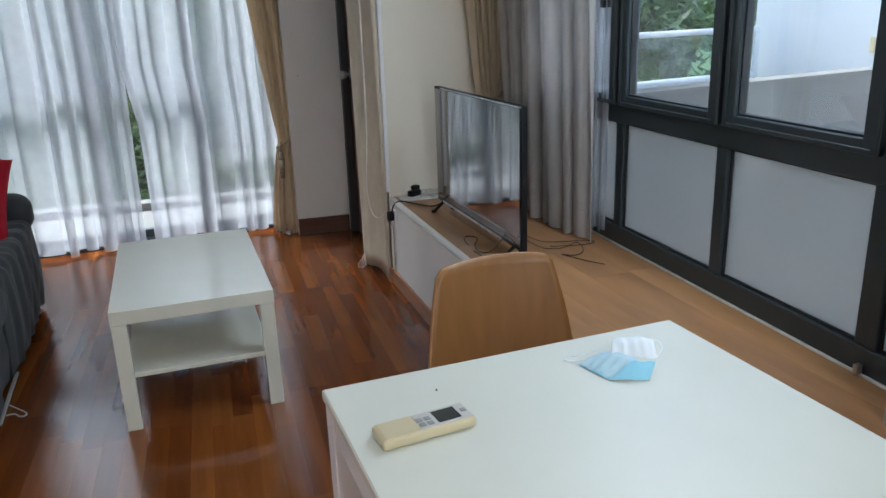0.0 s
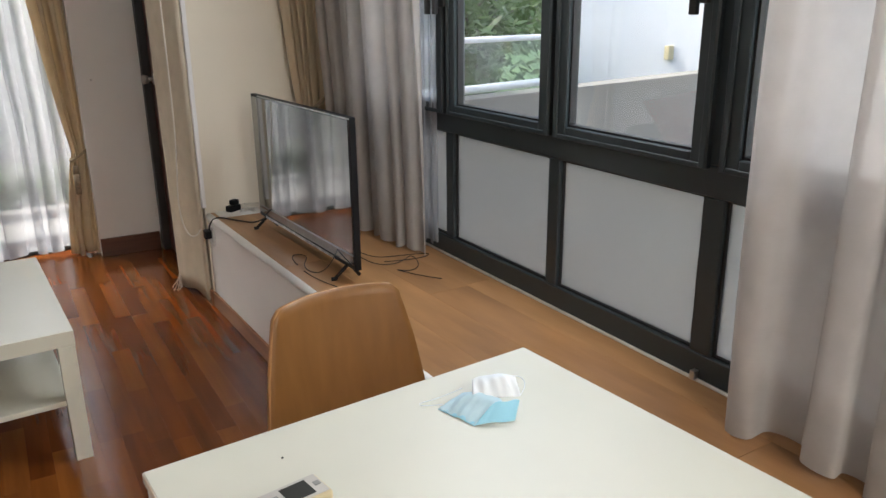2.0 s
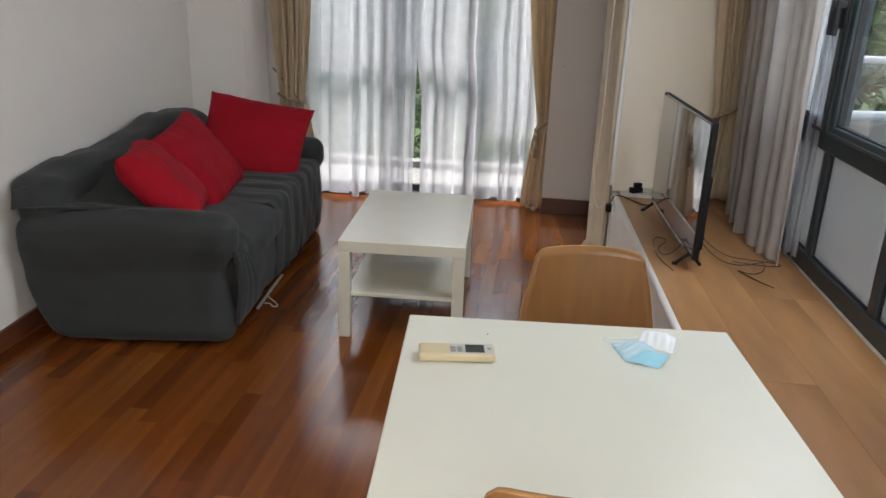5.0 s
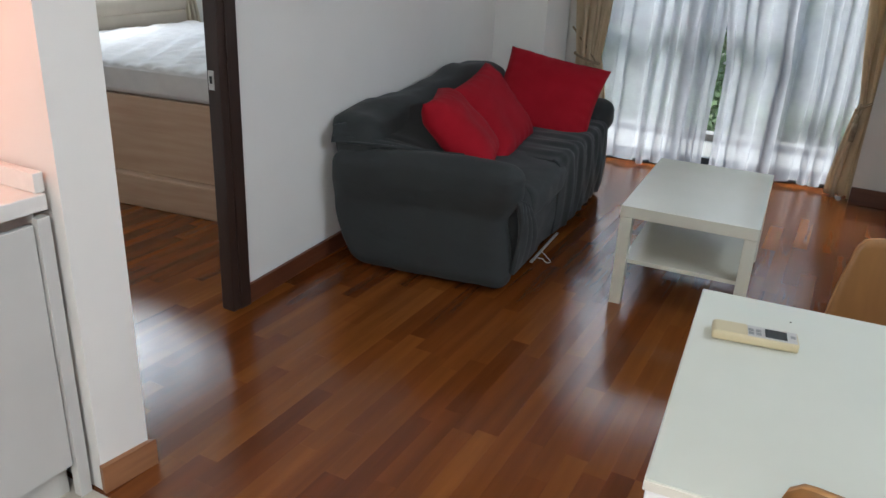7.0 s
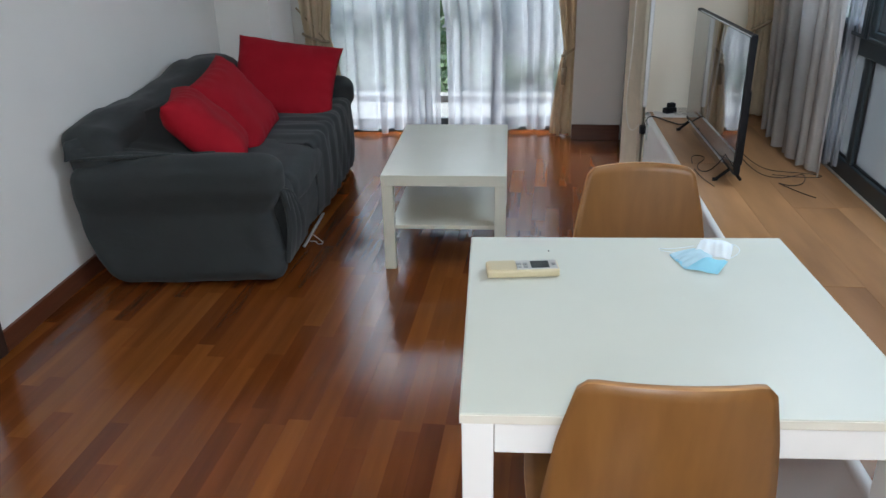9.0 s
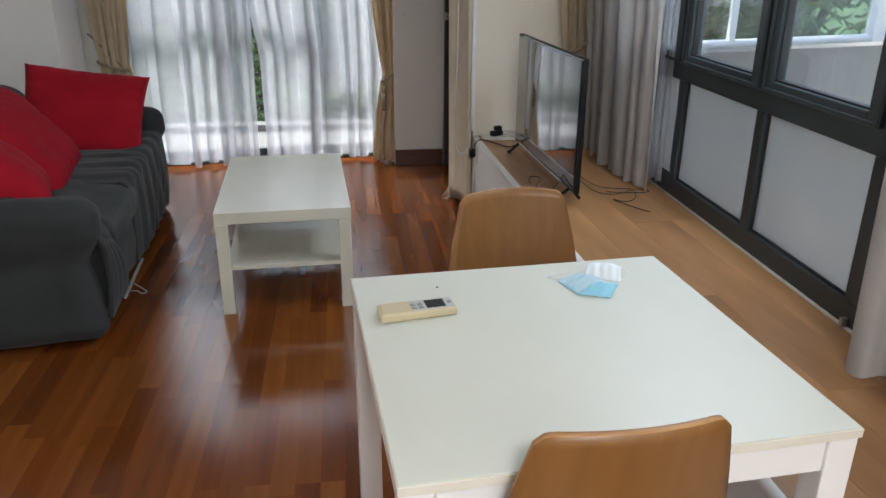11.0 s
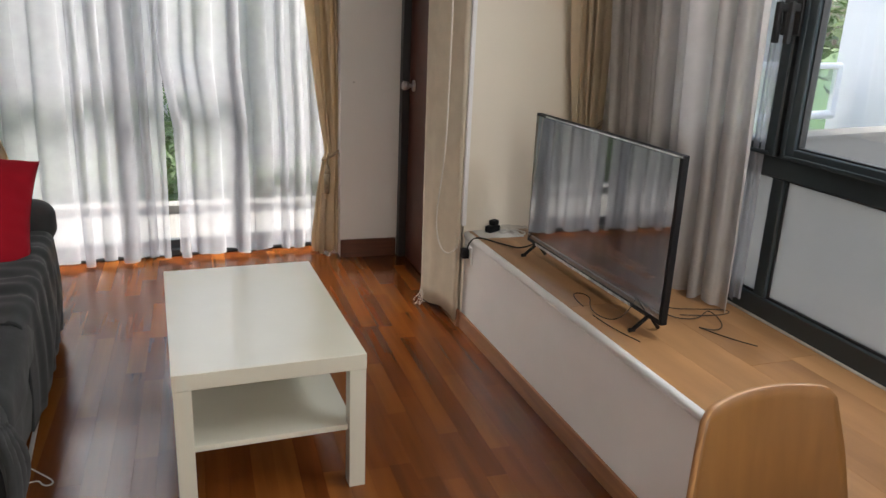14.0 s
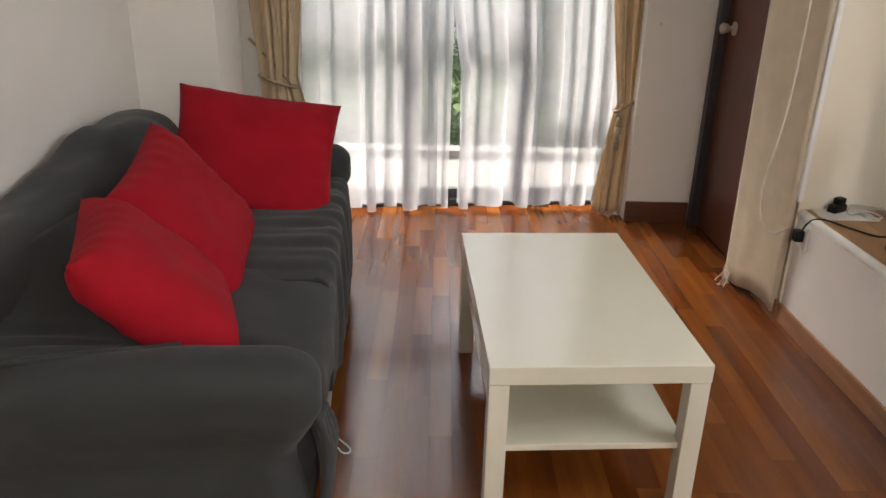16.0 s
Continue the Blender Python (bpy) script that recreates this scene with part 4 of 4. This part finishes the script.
for y in (-0.40, 0.40):
    bm = bmesh.new()
    rod(bm, (0.0, y, 0.06), (-0.055, y + 0.01, 0.007), 0.007, 8)
    rod(bm, (0.0, y, 0.06), (0.045, y + 0.01, 0.007), 0.007, 8)
    rod(bm, (-0.065, y + 0.012, 0.008), (-0.045, y + 0.008, 0.010), 0.0075, 8)
    finish("foot", bm, M_TVB, tv, True)


def cable(pts, r, material, label, name="cable"):
    return tagged(tube(name, pts, r, material), label, "cable")


B = BZ + 0.004
cable([(1.10, 2.70, 0.60), (1.04, 2.66, 0.50), (0.985, 2.72, B), (1.0, 2.86, B), (1.06, 2.93, B), (1.04, 3.0, B), (0.99, 2.98, B), (0.985, 2.86, B)], 0.0017, M_CABLE, "thin black cable looped in front of the television")
cable([(1.02, 2.55, B), (1.0, 2.62, B), (0.985, 2.66, B), (0.98, 2.78, B)], 0.0017, M_CABLE, "thin black cable by the television foot")
cable([(1.12, 2.8, 0.58), (1.2, 2.74, B), (1.28, 2.66, B), (1.36, 2.70, B), (1.42, 2.76, B), (1.38, 2.60, B), (1.30, 2.56, B), (1.26, 2.66, B), (1.32, 2.50, B), (1.37, 2.44, B)], 0.0017, M_CABLE, "black cables trailing behind the television")
cable([(1.15, 2.95, 0.56), (1.22, 2.8, B), (1.33, 2.76, B), (1.46, 2.74, B), (1.49, 2.70, B), (1.40, 2.68, B), (1.28, 2.72, B)], 0.0017, M_CABLE, "black cables trailing behind the television")
cable([(0.882, 3.775, 0.37), (0.872, 3.76, 0.42), (0.89, 3.73, 0.485), (0.95, 3.66, B), (1.0, 3.58, B), (1.05, 3.50, B), (1.10, 3.42, 0.56)], 0.0035, M_CABLE, "black mains cable from the socket to the television")

sock = empty("wall_socket", pose(0, 0, 0), "white mains socket on the bench front with a black plug", "socket")
xs = BX(3.775)
block("plate", (xs - 0.009, xs, 3.735, 3.822, 0.335, 0.420), M_TAG, sock, 0.003)
block("plug", (xs - 0.042, xs - 0.0095, 3.75, 3.79, 0.365, 0.41), M_TVB, sock, 0.008)
tagged(block("white_sheet", (0.925, 1.13, 3.71, 3.832, BZ + 0.0005, BZ + 0.004), M_PAPER, at=pose(0, 0, 0)), "white paper sheet on the bench end", "sheet")
ad = empty("power_adapter", pose(1.01, 3.80, BZ + 0.0045, 0, 0, 30), "black plug-in power adapter lying on a white sheet", "adapter")
block("body", (-0.035, 0.035, -0.018, 0.018, 0, 0.03), M_TVB, ad, 0.006)
block("plug_block", (-0.012, 0.028, -0.016, 0.016, 0.0305, 0.055), M_TVB, ad, 0.008)
bag = soft_box("plastic_bag", 0.13, 0.07, 0.028, 0.013, M_BAG, None, pose(1.10, 3.765, BZ + 0.019, 0, 0, -20), 0.008, 10, 30)
tagged(bag, "crumpled clear plastic bag with leads", "plastic bag")
cable([(1.05, 3.76, B + 0.004), (1.09, 3.78, B + 0.02), (1.13, 3.75, B + 0.015), (1.15, 3.70, B + 0.006), (1.10, 3.72, B + 0.006)], 0.003, M_WCABLE, "grey lead in a plastic bag")

# ---- things on the dining table ----
rem = empty("remote_control", pose(0.317, 1.106, 0.7402, 0, 0, 9), "ivory air-conditioner remote control with a small display", "remote control")
block("body", (-0.080, 0.080, -0.0275, 0.0275, 0, 0.019), M_REMOTE, rem, 0.006, 3, True)
block("face_plate", (-0.014, 0.076, -0.0235, 0.0235, 0.0185, 0.0196), M_PLATE, rem, 0.0008)
block("flap", (-0.074, -0.0165, -0.0245, 0.0245, 0.0185, 0.0200), M_REMOTE, rem, 0.0015)
block("display", (0.018, 0.058, -0.018, 0.018, 0.0197, 0.0203), M_LCD, rem, 0.0005)
for x in (-0.008, 0.006):
    for y in (-0.012, 0.003):
        block("button", (x - 0.005, x + 0.005, y - 0.005, y + 0.005, 0.0197, 0.0212), M_BTN, rem, 0.001)
block("button", (0.064, 0.073, -0.005, 0.005, 0.0197, 0.0212), M_BTN, rem, 0.001)

mask = empty("face_mask", pose(0.71, 1.18, 0.742) @ Matrix.Scale(0.8, 4) @ pose(-0.705, -1.18, -0.742), "crumpled pale blue and white disposable face mask", "face mask")


def patch(name, a, b, c, d, material, puff, pleat, n=28):
    a, b, c, d = (Vector(p) for p in (a, b, c, d))
    bm = bmesh.new()
    g = []
    for j in range(n + 1):
        v = j / n
        row = []
        for i in range(n + 1):
            u = i / n
            p = a.lerp(b, u).lerp(d.lerp(c, u), v - 0.16 * v * v * abs(2 * u - 1) ** 3)
            p.z += puff * math.sin(3.14 * u) * math.sin(3.14 * v) + pleat * math.sin(26 * u + 3 * v) * math.sin(3.14 * v) ** 0.5 * (1 - v) + 0.010 * noise.noise(p * 26) * math.sin(3.14 * u) ** 0.5
            p.z = max(p.z, 0.7422)
            row.append(bm.verts.new(p))
        g.append(row)
    for j in range(n):
        for i in range(n):
            bm.faces.new((g[j][i], g[j][i + 1], g[j + 1][i + 1], g[j + 1][i]))
    ob = finish(name, bm, material, mask, True)
    md = ob.modifiers.new("cloth", "SOLIDIFY")
    md.thickness = 0.001
    return ob


patch("pleated_layer", (0.632, 1.245, 0.744), (0.660, 1.150, 0.742), (0.742, 1.150, 0.782), (0.700, 1.245, 0.768), M_MASKP, 0.012, 0.0035)
patch("blue_layer", (0.660, 1.1495, 0.742), (0.742, 1.122, 0.742), (0.775, 1.150, 0.775), (0.706, 1.152, 0.778), M_MASKB, 0.004, 0.001)
patch("blue_edge", (0.630, 1.246, 0.742), (0.659, 1.149, 0.742), (0.670, 1.152, 0.746), (0.640, 1.246, 0.748), M_MASKB, 0.002, 0.0)
patch("white_layer", (0.690, 1.205, 0.770), (0.776, 1.151, 0.776), (0.792, 1.195, 0.806), (0.715, 1.245, 0.798), M_MASKW, 0.014, 0.004)
tube("ear_loop", [(0.645, 1.25, 0.748), (0.62, 1.265, 0.743), (0.60, 1.278, 0.743), (0.61, 1.292, 0.743), (0.645, 1.28, 0.744), (0.70, 1.262, 0.765)], 0.0010, M_MASKW, mask, res=1)
tube("ear_loop", [(0.785, 1.192, 0.803), (0.800, 1.19, 0.800), (0.808, 1.18, 0.794), (0.800, 1.165, 0.784), (0.776, 1.152, 0.777)], 0.0010, M_MASKW, mask, res=1)

# lead and crumbs of plaster by the sofa
cable([(-0.80, 3.00, 0.02), (-0.755, 2.97, 0.004), (-0.725, 2.94, 0.004), (-0.735, 2.915, 0.004), (-0.765, 2.925, 0.004), (-0.77, 2.96, 0.004), (-0.80, 2.94, 0.008)], 0.0022, M_WCABLE, "white lead coiled on the floor by the sofa")

# ---- bedroom ----
bed = empty("bed", pose(-2.385, 2.43, 0, 0, 0, 7), "light oak platform bed with storage base and bare mattress", "bed")
block("plinth", (-1.80, 0.0, 0.0, 1.9, 0, 0.180), M_BED, bed, 0.012)
block("storage_base", (-1.80, -0.03, 0.055, 1.9, 0.182, 0.60), M_BED, bed, 0.004)


def quilt(co, half):
    x, y, z = co
    # rows of stitched lozenges on the top, tufts on the border
    if z > half[2] * 0.8:
        a, b = abs(math.sin(17 * (x + 0.55 * y))), abs(math.sin(17 * (x - 0.55 * y)))
        return x, y, z + 0.020 * min(a, b) ** 0.6 - 0.008
    puff = 0.006 * abs(math.sin(14 * (x + y))) * (1 if abs(z) < half[2] * 0.7 else 0)
    return x + puff * (1 if x > 0 else -1), y - puff * (1 if y < 0 else -1), z


soft_box("mattress", 1.62, 1.86, 0.165, 0.035, M_MATT, bed, pose(-0.85, 0.99, 0.684), 0.003, 90, 9, shape=quilt)
bm = bmesh.new()
box(bm, -1.80, -1.665, 0.0, 1.9, 0.0, 0.86)
finish("headboard", bm, M_HEADB, bed, False, 0.03, 3)
bm = bmesh.new()
rod(bm, (-1.745, 0.0, 0.90), (-1.745, 1.9, 0.90), 0.085, 24)
finish("headboard_roll", bm, M_HEADB, bed, True, 0.01)
bmw = empty("window_bedroom", pose(0, 0, 0), "dark grey framed bedroom window", "window", "", "structure")
for y in (1.9, 2.8, 3.7, 4.53):
    block("stile", (-4.60, -4.55, y, y + 0.06, 1.05, 2.3), M_ALU, bmw, 0.003)
for y in (1.96, 2.86, 3.76):
    k = block("pane", (-4.58, -4.574, y, y + 0.84 if y < 3.7 else 4.53, 1.05, 2.3), M_GLASS, bmw)
    k.visible_shadow = False
bc = empty("bedroom_curtain", pose(0, 0, 0), "pale curtain tied back at the bedroom window", "curtain")
curtain("cloth", ((-4.42, 3.95), (-4.42, 4.45)), 0.70, 2.4, 6, 0.03, M_BLIND, bc, 21, tied(1.0, 0.9, 1.0, 0.4, 0.0, 0.0), 100, 20)

# ---- kitchen ----
structure(block("floor_kitchen", (-2.0, -1.10, -1.98, 0.69, -0.011, 0.003), M_TILE), "beige kitchen floor tiles", "floor")
kit = empty("kitchen_base_cabinet", pose(0, 0, 0), "white flat-fronted kitchen base cabinet", "cabinet")
block("carcass", (-1.78, -1.235, -0.60, 0.655, 0.10, 0.79), M_CAB, kit, 0.002)
block("door", (-1.233, -1.213, 0.06, 0.650, 0.11, 0.785), M_CAB, kit, 0.002)
block("door", (-1.233, -1.213, -0.59, 0.055, 0.11, 0.785), M_CAB, kit, 0.002)
block("plinth", (-1.75, -1.255, -0.60, 0.655, 0.003, 0.099), M_CAB, kit)
block("side_filler", (-1.233, -1.205, 0.655, 0.688, 0.003, 0.80), M_CAB, kit, 0.001)
# grey strip added for the shaded gap between doors and worktop
block("gap_shade_strip", (-1.236, -1.222, -0.6, 0.66, 0.79, 0.815), M_STEEL, kit)
top = empty("kitchen_worktop", pose(0, 0, 0), "white solid worktop with a low upstand", "worktop")
block("slab", (-1.88, -1.205, -0.60, 0.688, 0.816, 0.856), M_COUNTER, top, 0.004)
block("upstand", (-1.88, -1.215, 0.668, 0.694, 0.857, 0.905), M_COUNTER, top, 0.003)
wc = empty("kitchen_wall_cabinet", pose(0, 0, 0), "white kitchen wall cabinet above the worktop", "cabinet")
block("carcass", (-1.89, -1.60, -0.60, 0.66, 1.55, 2.3), M_CAB, wc, 0.002)

# disc added to go with the fill light; no lamp is known here
M_FILLDISC = mat("fill_disc_white", (0.85, 0.84, 0.8), None, 4, 0.5)
lampf = empty("ceiling_lamp", pose(0.45, -1.45, H), "round white disc added on the unseen ceiling for a fill light", "lamp")
bm = bmesh.new()
rod(bm, (0, 0, 0), (0, 0, -0.05), 0.20, 28)
finish("base", bm, M_FILLDISC, lampf, True)

# ---- outside the side window ----
GW = lambda x: 3.17 + 0.21 * (x - 1.95)
structure(block("ground", (-60, 80, -60, 120, -0.95, -0.80), M_GRASS), "green lawn around the house", "ground")
structure(block("pavement_court", (1.71, 7.0, -5.0, 3.9, -0.79, -0.60), M_CONC), "pale concrete floor of the outside court", "pavement")
structure(slab("wall_court_low", [(1.72, GW(1.72)), (4.6, GW(4.6)), (4.6, GW(4.6) + 0.12), (1.72, GW(1.72) + 0.12)], -0.6, 0.985, M_GREYWALL), "grey rendered parapet wall outside the window", "wall")
structure(slab("trim_parapet_cap", [(1.72, GW(1.72) - 0.01), (4.6, GW(4.6) - 0.01), (4.6, GW(4.6) + 0.13), (1.72, GW(1.72) + 0.13)], 0.986, 1.0, M_GREYWALL), "thin grey cap on the parapet", "ledge")
structure(slab("wall_white_house", [(4.02, 5.05), (4.75, 3.4), (5.2, 1.0), (6.2, 1.0), (6.0, 5.4)], -0.8, 5.0, M_EXTW), "smooth white house wall outside", "facade")
structure(slab("wall_white_house_near", [(5.2, 0.99), (5.2, -3.5), (6.2, -3.5), (6.2, 0.99)], -0.8, 5.0, M_EXTW), "smooth white house wall outside", "facade")
tagged(block("outdoor_switch_box", (4.33, 4.385, 4.235, 4.285, 1.03, 1.13), M_REMOTE, bevel=0.01), "small yellowish switch box on the white house wall", "switch box")
ball = empty("balcony_balustrade", pose(0, 0, 0), "green glass balustrade with white steel rail", "balustrade")
tube("rail", [(1.9, 4.45, 1.19), (2.9, 4.70, 1.19), (3.97, 4.96, 1.19)], 0.022, M_EXTW, ball)
tube("bottom_rail", [(1.9, 4.45, 0.86), (2.9, 4.70, 0.86), (3.97, 4.96, 0.86)], 0.03, M_EXTW, ball)
for x, y in ((3.95, 4.95), (2.75, 4.66), (2.0, 4.47)):
    block("post", (x - 0.022, x + 0.022, y - 0.022, y + 0.022, 0.86, 1.18), M_EXTW, ball, 0.004)
g = slab("pane", [(1.9, 4.45), (3.93, 4.94), (3.93, 4.952), (1.9, 4.462)], 1.001, 1.165, M_GREENGLASS, ball)
g.visible_shadow = False
plant = slab("lower_pane", [(1.9, 4.47), (3.93, 4.96), (3.93, 4.972), (1.9, 4.482)], -0.3, 1.0, M_GREENGLASS, ball)
plant.visible_shadow = False


# ---- trees ----
def tree(m, height, spread, seed, leaves, label, leaf=0.10):
    rnd = random.Random(seed)
    t = empty("tree", m, label, "tree", "garden trees")
    bm = bmesh.new()
    rod(bm, (0, 0, 0), (0.1, 0.05, height * 0.5), 0.14, 10, 0.08)
    tips = []
    for i in range(14):
        a, z = rnd.uniform(0, 6.28), height * rnd.uniform(0.15, 0.6)
        q = Vector((math.cos(a) * spread * rnd.uniform(0.4, 0.9), math.sin(a) * spread * rnd.uniform(0.4, 0.9), z + height * rnd.uniform(0.05, 0.4)))
        rod(bm, (0.05, 0.02, z), q, 0.05, 6, 0.012)
        tips += [q, q * 0.7 + Vector((0, 0, z * 0.3))]
    finish("trunk", bm, M_BARK, t, True)
    bm = bmesh.new()
    for _ in range(leaves):
        c = rnd.choice(tips)
        p = c + Vector((rnd.gauss(0, 0.38), rnd.gauss(0, 0.38), rnd.gauss(0, 0.34)))
        d = Vector((rnd.gauss(0, 1), rnd.gauss(0, 1), rnd.gauss(-0.3, 0.7))).normalized()
        s = d.cross(Vector((rnd.gauss(0, 1), rnd.gauss(0, 1), rnd.gauss(0, 1)))).normalized()
        k = leaf * rnd.uniform(0.6, 1.3)
        v = [bm.verts.new(p + o) for o in (d * -k, s * k * 0.28, d * k, s * k * -0.28)]
        bm.faces.new(v)
    tagged(finish("crown", bm, M_LEAF, t), kind="stuff")
    return t


ta = tree(pose(3.4, 7.6, -0.8), 5.2, 1.9, 5, 9000, "leafy green garden tree beyond the balcony")
copy_thing(ta, pose(1.2, 9.2, -0.8, 0, 0, 80))
copy_thing(ta, pose(6.2, 9.4, -0.8, 0, 0, 160))
copy_thing(ta, pose(-1.0, 11.2, -0.8, 0, 0, 220))
copy_thing(ta, pose(-4.6, 12.0, -0.8, 0, 0, 300))

# ---- outside the balcony doors ----
structure(slab("pavement_balcony", [(-3.0, 5.30), (1.3, 5.45), (1.3, 6.4), (-3.0, 6.4)], -0.30, -0.02, M_GREYWALL), "pale tiled balcony floor", "pavement")
structure(block("kerb_balcony", (-3.0, 1.3, 6.25, 6.40, -0.019, 0.035), M_GREYWALL), "grey low kerb at the balcony edge", "kerb")
hedge = bmesh.new()
rnd = random.Random(4)
for _ in range(14000):
    p = Vector((rnd.uniform(-6, 3), 8.6 + abs(rnd.gauss(0, 0.35)), -0.8 + rnd.uniform(0, 1.35 + 0.25 * math.sin(rnd.uniform(0, 6)))))
    d = Vector((rnd.gauss(0, 1), rnd.gauss(0, 1), rnd.gauss(0.3, 0.7))).normalized()
    s = d.cross(Vector((rnd.gauss(0, 1), rnd.gauss(0, 1), rnd.gauss(0, 1)))).normalized()
    k = rnd.uniform(0.035, 0.07)
    hedge.faces.new([hedge.verts.new(p + o) for o in (d * -k, s * k * 0.35, d * k, s * k * -0.35)])
tagged(finish("hedge", hedge, M_LEAF), "clipped green hedge at the garden edge", "hedge", "", "stuff")
house = empty("neighbour_house", pose(-3.0, 17.0, -0.8), "pale neighbouring house with a terracotta roof", "house")
block("wall", (-7, 7, 0, 6, 0, 4.2), M_FWALL, house)
bm = bmesh.new()
v = [bm.verts.new(p) for p in ((-7.6, -0.6, 4.2), (7.6, -0.6, 4.2), (7.6, 6.6, 4.2), (-7.6, 6.6, 4.2), (-5, 3, 6.6), (5, 3, 6.6))]
for f in ((0, 1, 5, 4), (1, 2, 5), (2, 3, 4, 5), (3, 0, 4), (3, 2, 1, 0)):
    bm.faces.new([v[i] for i in f])
finish("roof", bm, M_ROOF, house)
for x in (-5, -2, 1.5, 4.5):
    for z in (0.8, 2.7):
        w = block("window", (x - 0.6, x + 0.6, -0.05, 0.02, z, z + 1.1), M_PANE, house)

# ---- bench boards, tiles and floor strips ----
bw = 0.155
proto = {}


def strip_mesh(key, w, l, h, material):
    if key not in proto:
        b = bmesh.new()
        c = 0.0002
        lo = [b.verts.new((x, y, -h)) for x, y in ((0, 0), (w, 0), (w, l), (0, l))]
        md_ = [b.verts.new((x, y, -c)) for x, y in ((0, 0), (w, 0), (w, l), (0, l))]
        hi = [b.verts.new((x, y, 0)) for x, y in ((c, c), (w - c, c), (w - c, l - c), (c, l - c))]
        b.faces.new(hi)
        for i in range(4):
            j = (i + 1) % 4
            b.faces.new((lo[i], lo[j], md_[j], md_[i]))
            b.faces.new((md_[i], md_[j], hi[j], hi[i]))
        me = bpy.data.meshes.new("strip")
        b.to_mesh(me)
        b.free()
        me.materials.append(material)
        proto[key] = me
    return proto[key]


rnd = random.Random(2)
for r in range(4):
    y = -1.9 + rnd.uniform(-0.6, 0)
    while y < 3.83:
        l = 1.2
        y1 = min(y + l, 3.834)
        ys = max(y, -1.95)
        if y1 - ys > 0.05:
            ob = new("board", strip_mesh(("b", round(y1 - ys, 2)), bw - 0.0006, round(y1 - ys, 2) - 0.0008, 0.008, M_BENCH))
            ob.parent = bench
            ob.matrix_local = pose(BX(ys) + 0.013 + r * bw, ys, BZ, 0, 0, math.degrees(math.atan(0.029)))
        y += l

PW, TILT_F = 0.072, 2.0
floor_ob = bpy.data.objects["floor"]
rnd = random.Random(7)
far_strips = []
count = 0
for i in range(-62, 24):
    x = i * PW
    y = -1.95 + rnd.uniform(-0.5, 0)
    while y < 5.26:
        l = rnd.choice((0.42, 0.56, 0.70))
        ya, yb = max(y, -1.97), min(y + l, 5.27)
        y += l
        if yb - ya < 0.03 or x > 1.0:
            continue
        if x < -1.75 and (ya < 0.9 or ya > 2.6 or x < -3.6):
            if yb < 1.0 or ya > 4.5:
                continue
            ya = max(ya, 0.96)
        if x < -1.12 and yb < 0.70:
            continue
        near = -1.75 < x < 0.2 and 0.3 < ya < 3.6 and count < 300 and yb - ya == l
        if near:
            ob = new("plank", strip_mesh(("f", l), PW - 0.0001, l - 0.0001, 0.010, M_FLOOR))
            ob.parent = floor_ob
            ob.location = (x, ya, 0)
            count += 1
        else:
            far_strips.append((x, ya, yb))
verts, faces, tones = [], [], []
c = 0.0002
for x, ya, yb in far_strips:
    n = len(verts)
    a, b_, p, q = x, x + PW - 0.0001, ya, yb - 0.0001
    for z, k in ((-0.010, 0), (-c, 0), (0, c)):
        verts += [(a + k, p + k, z), (b_ - k, p + k, z), (b_ - k, q - k, z), (a + k, q - k, z)]
    faces.append((n + 8, n + 9, n + 10, n + 11))
    for i in range(4):
        j = (i + 1) % 4
        faces += [(n + i, n + j, n + 4 + j, n + 4 + i), (n + 4 + i, n + 4 + j, n + 8 + j, n + 8 + i)]
    tones += [rnd.random()] * 9
me = bpy.data.meshes.new("planks_rest")
me.from_pydata(verts, [], faces)
at = me.attributes.new("tone", "FLOAT", "FACE")
at.data.foreach_set("value", tones)
me.materials.append(M_FLOOR2)
ob = new("planks_rest", me)
ob.parent = floor_ob
tagged(ob, kind="stuff")
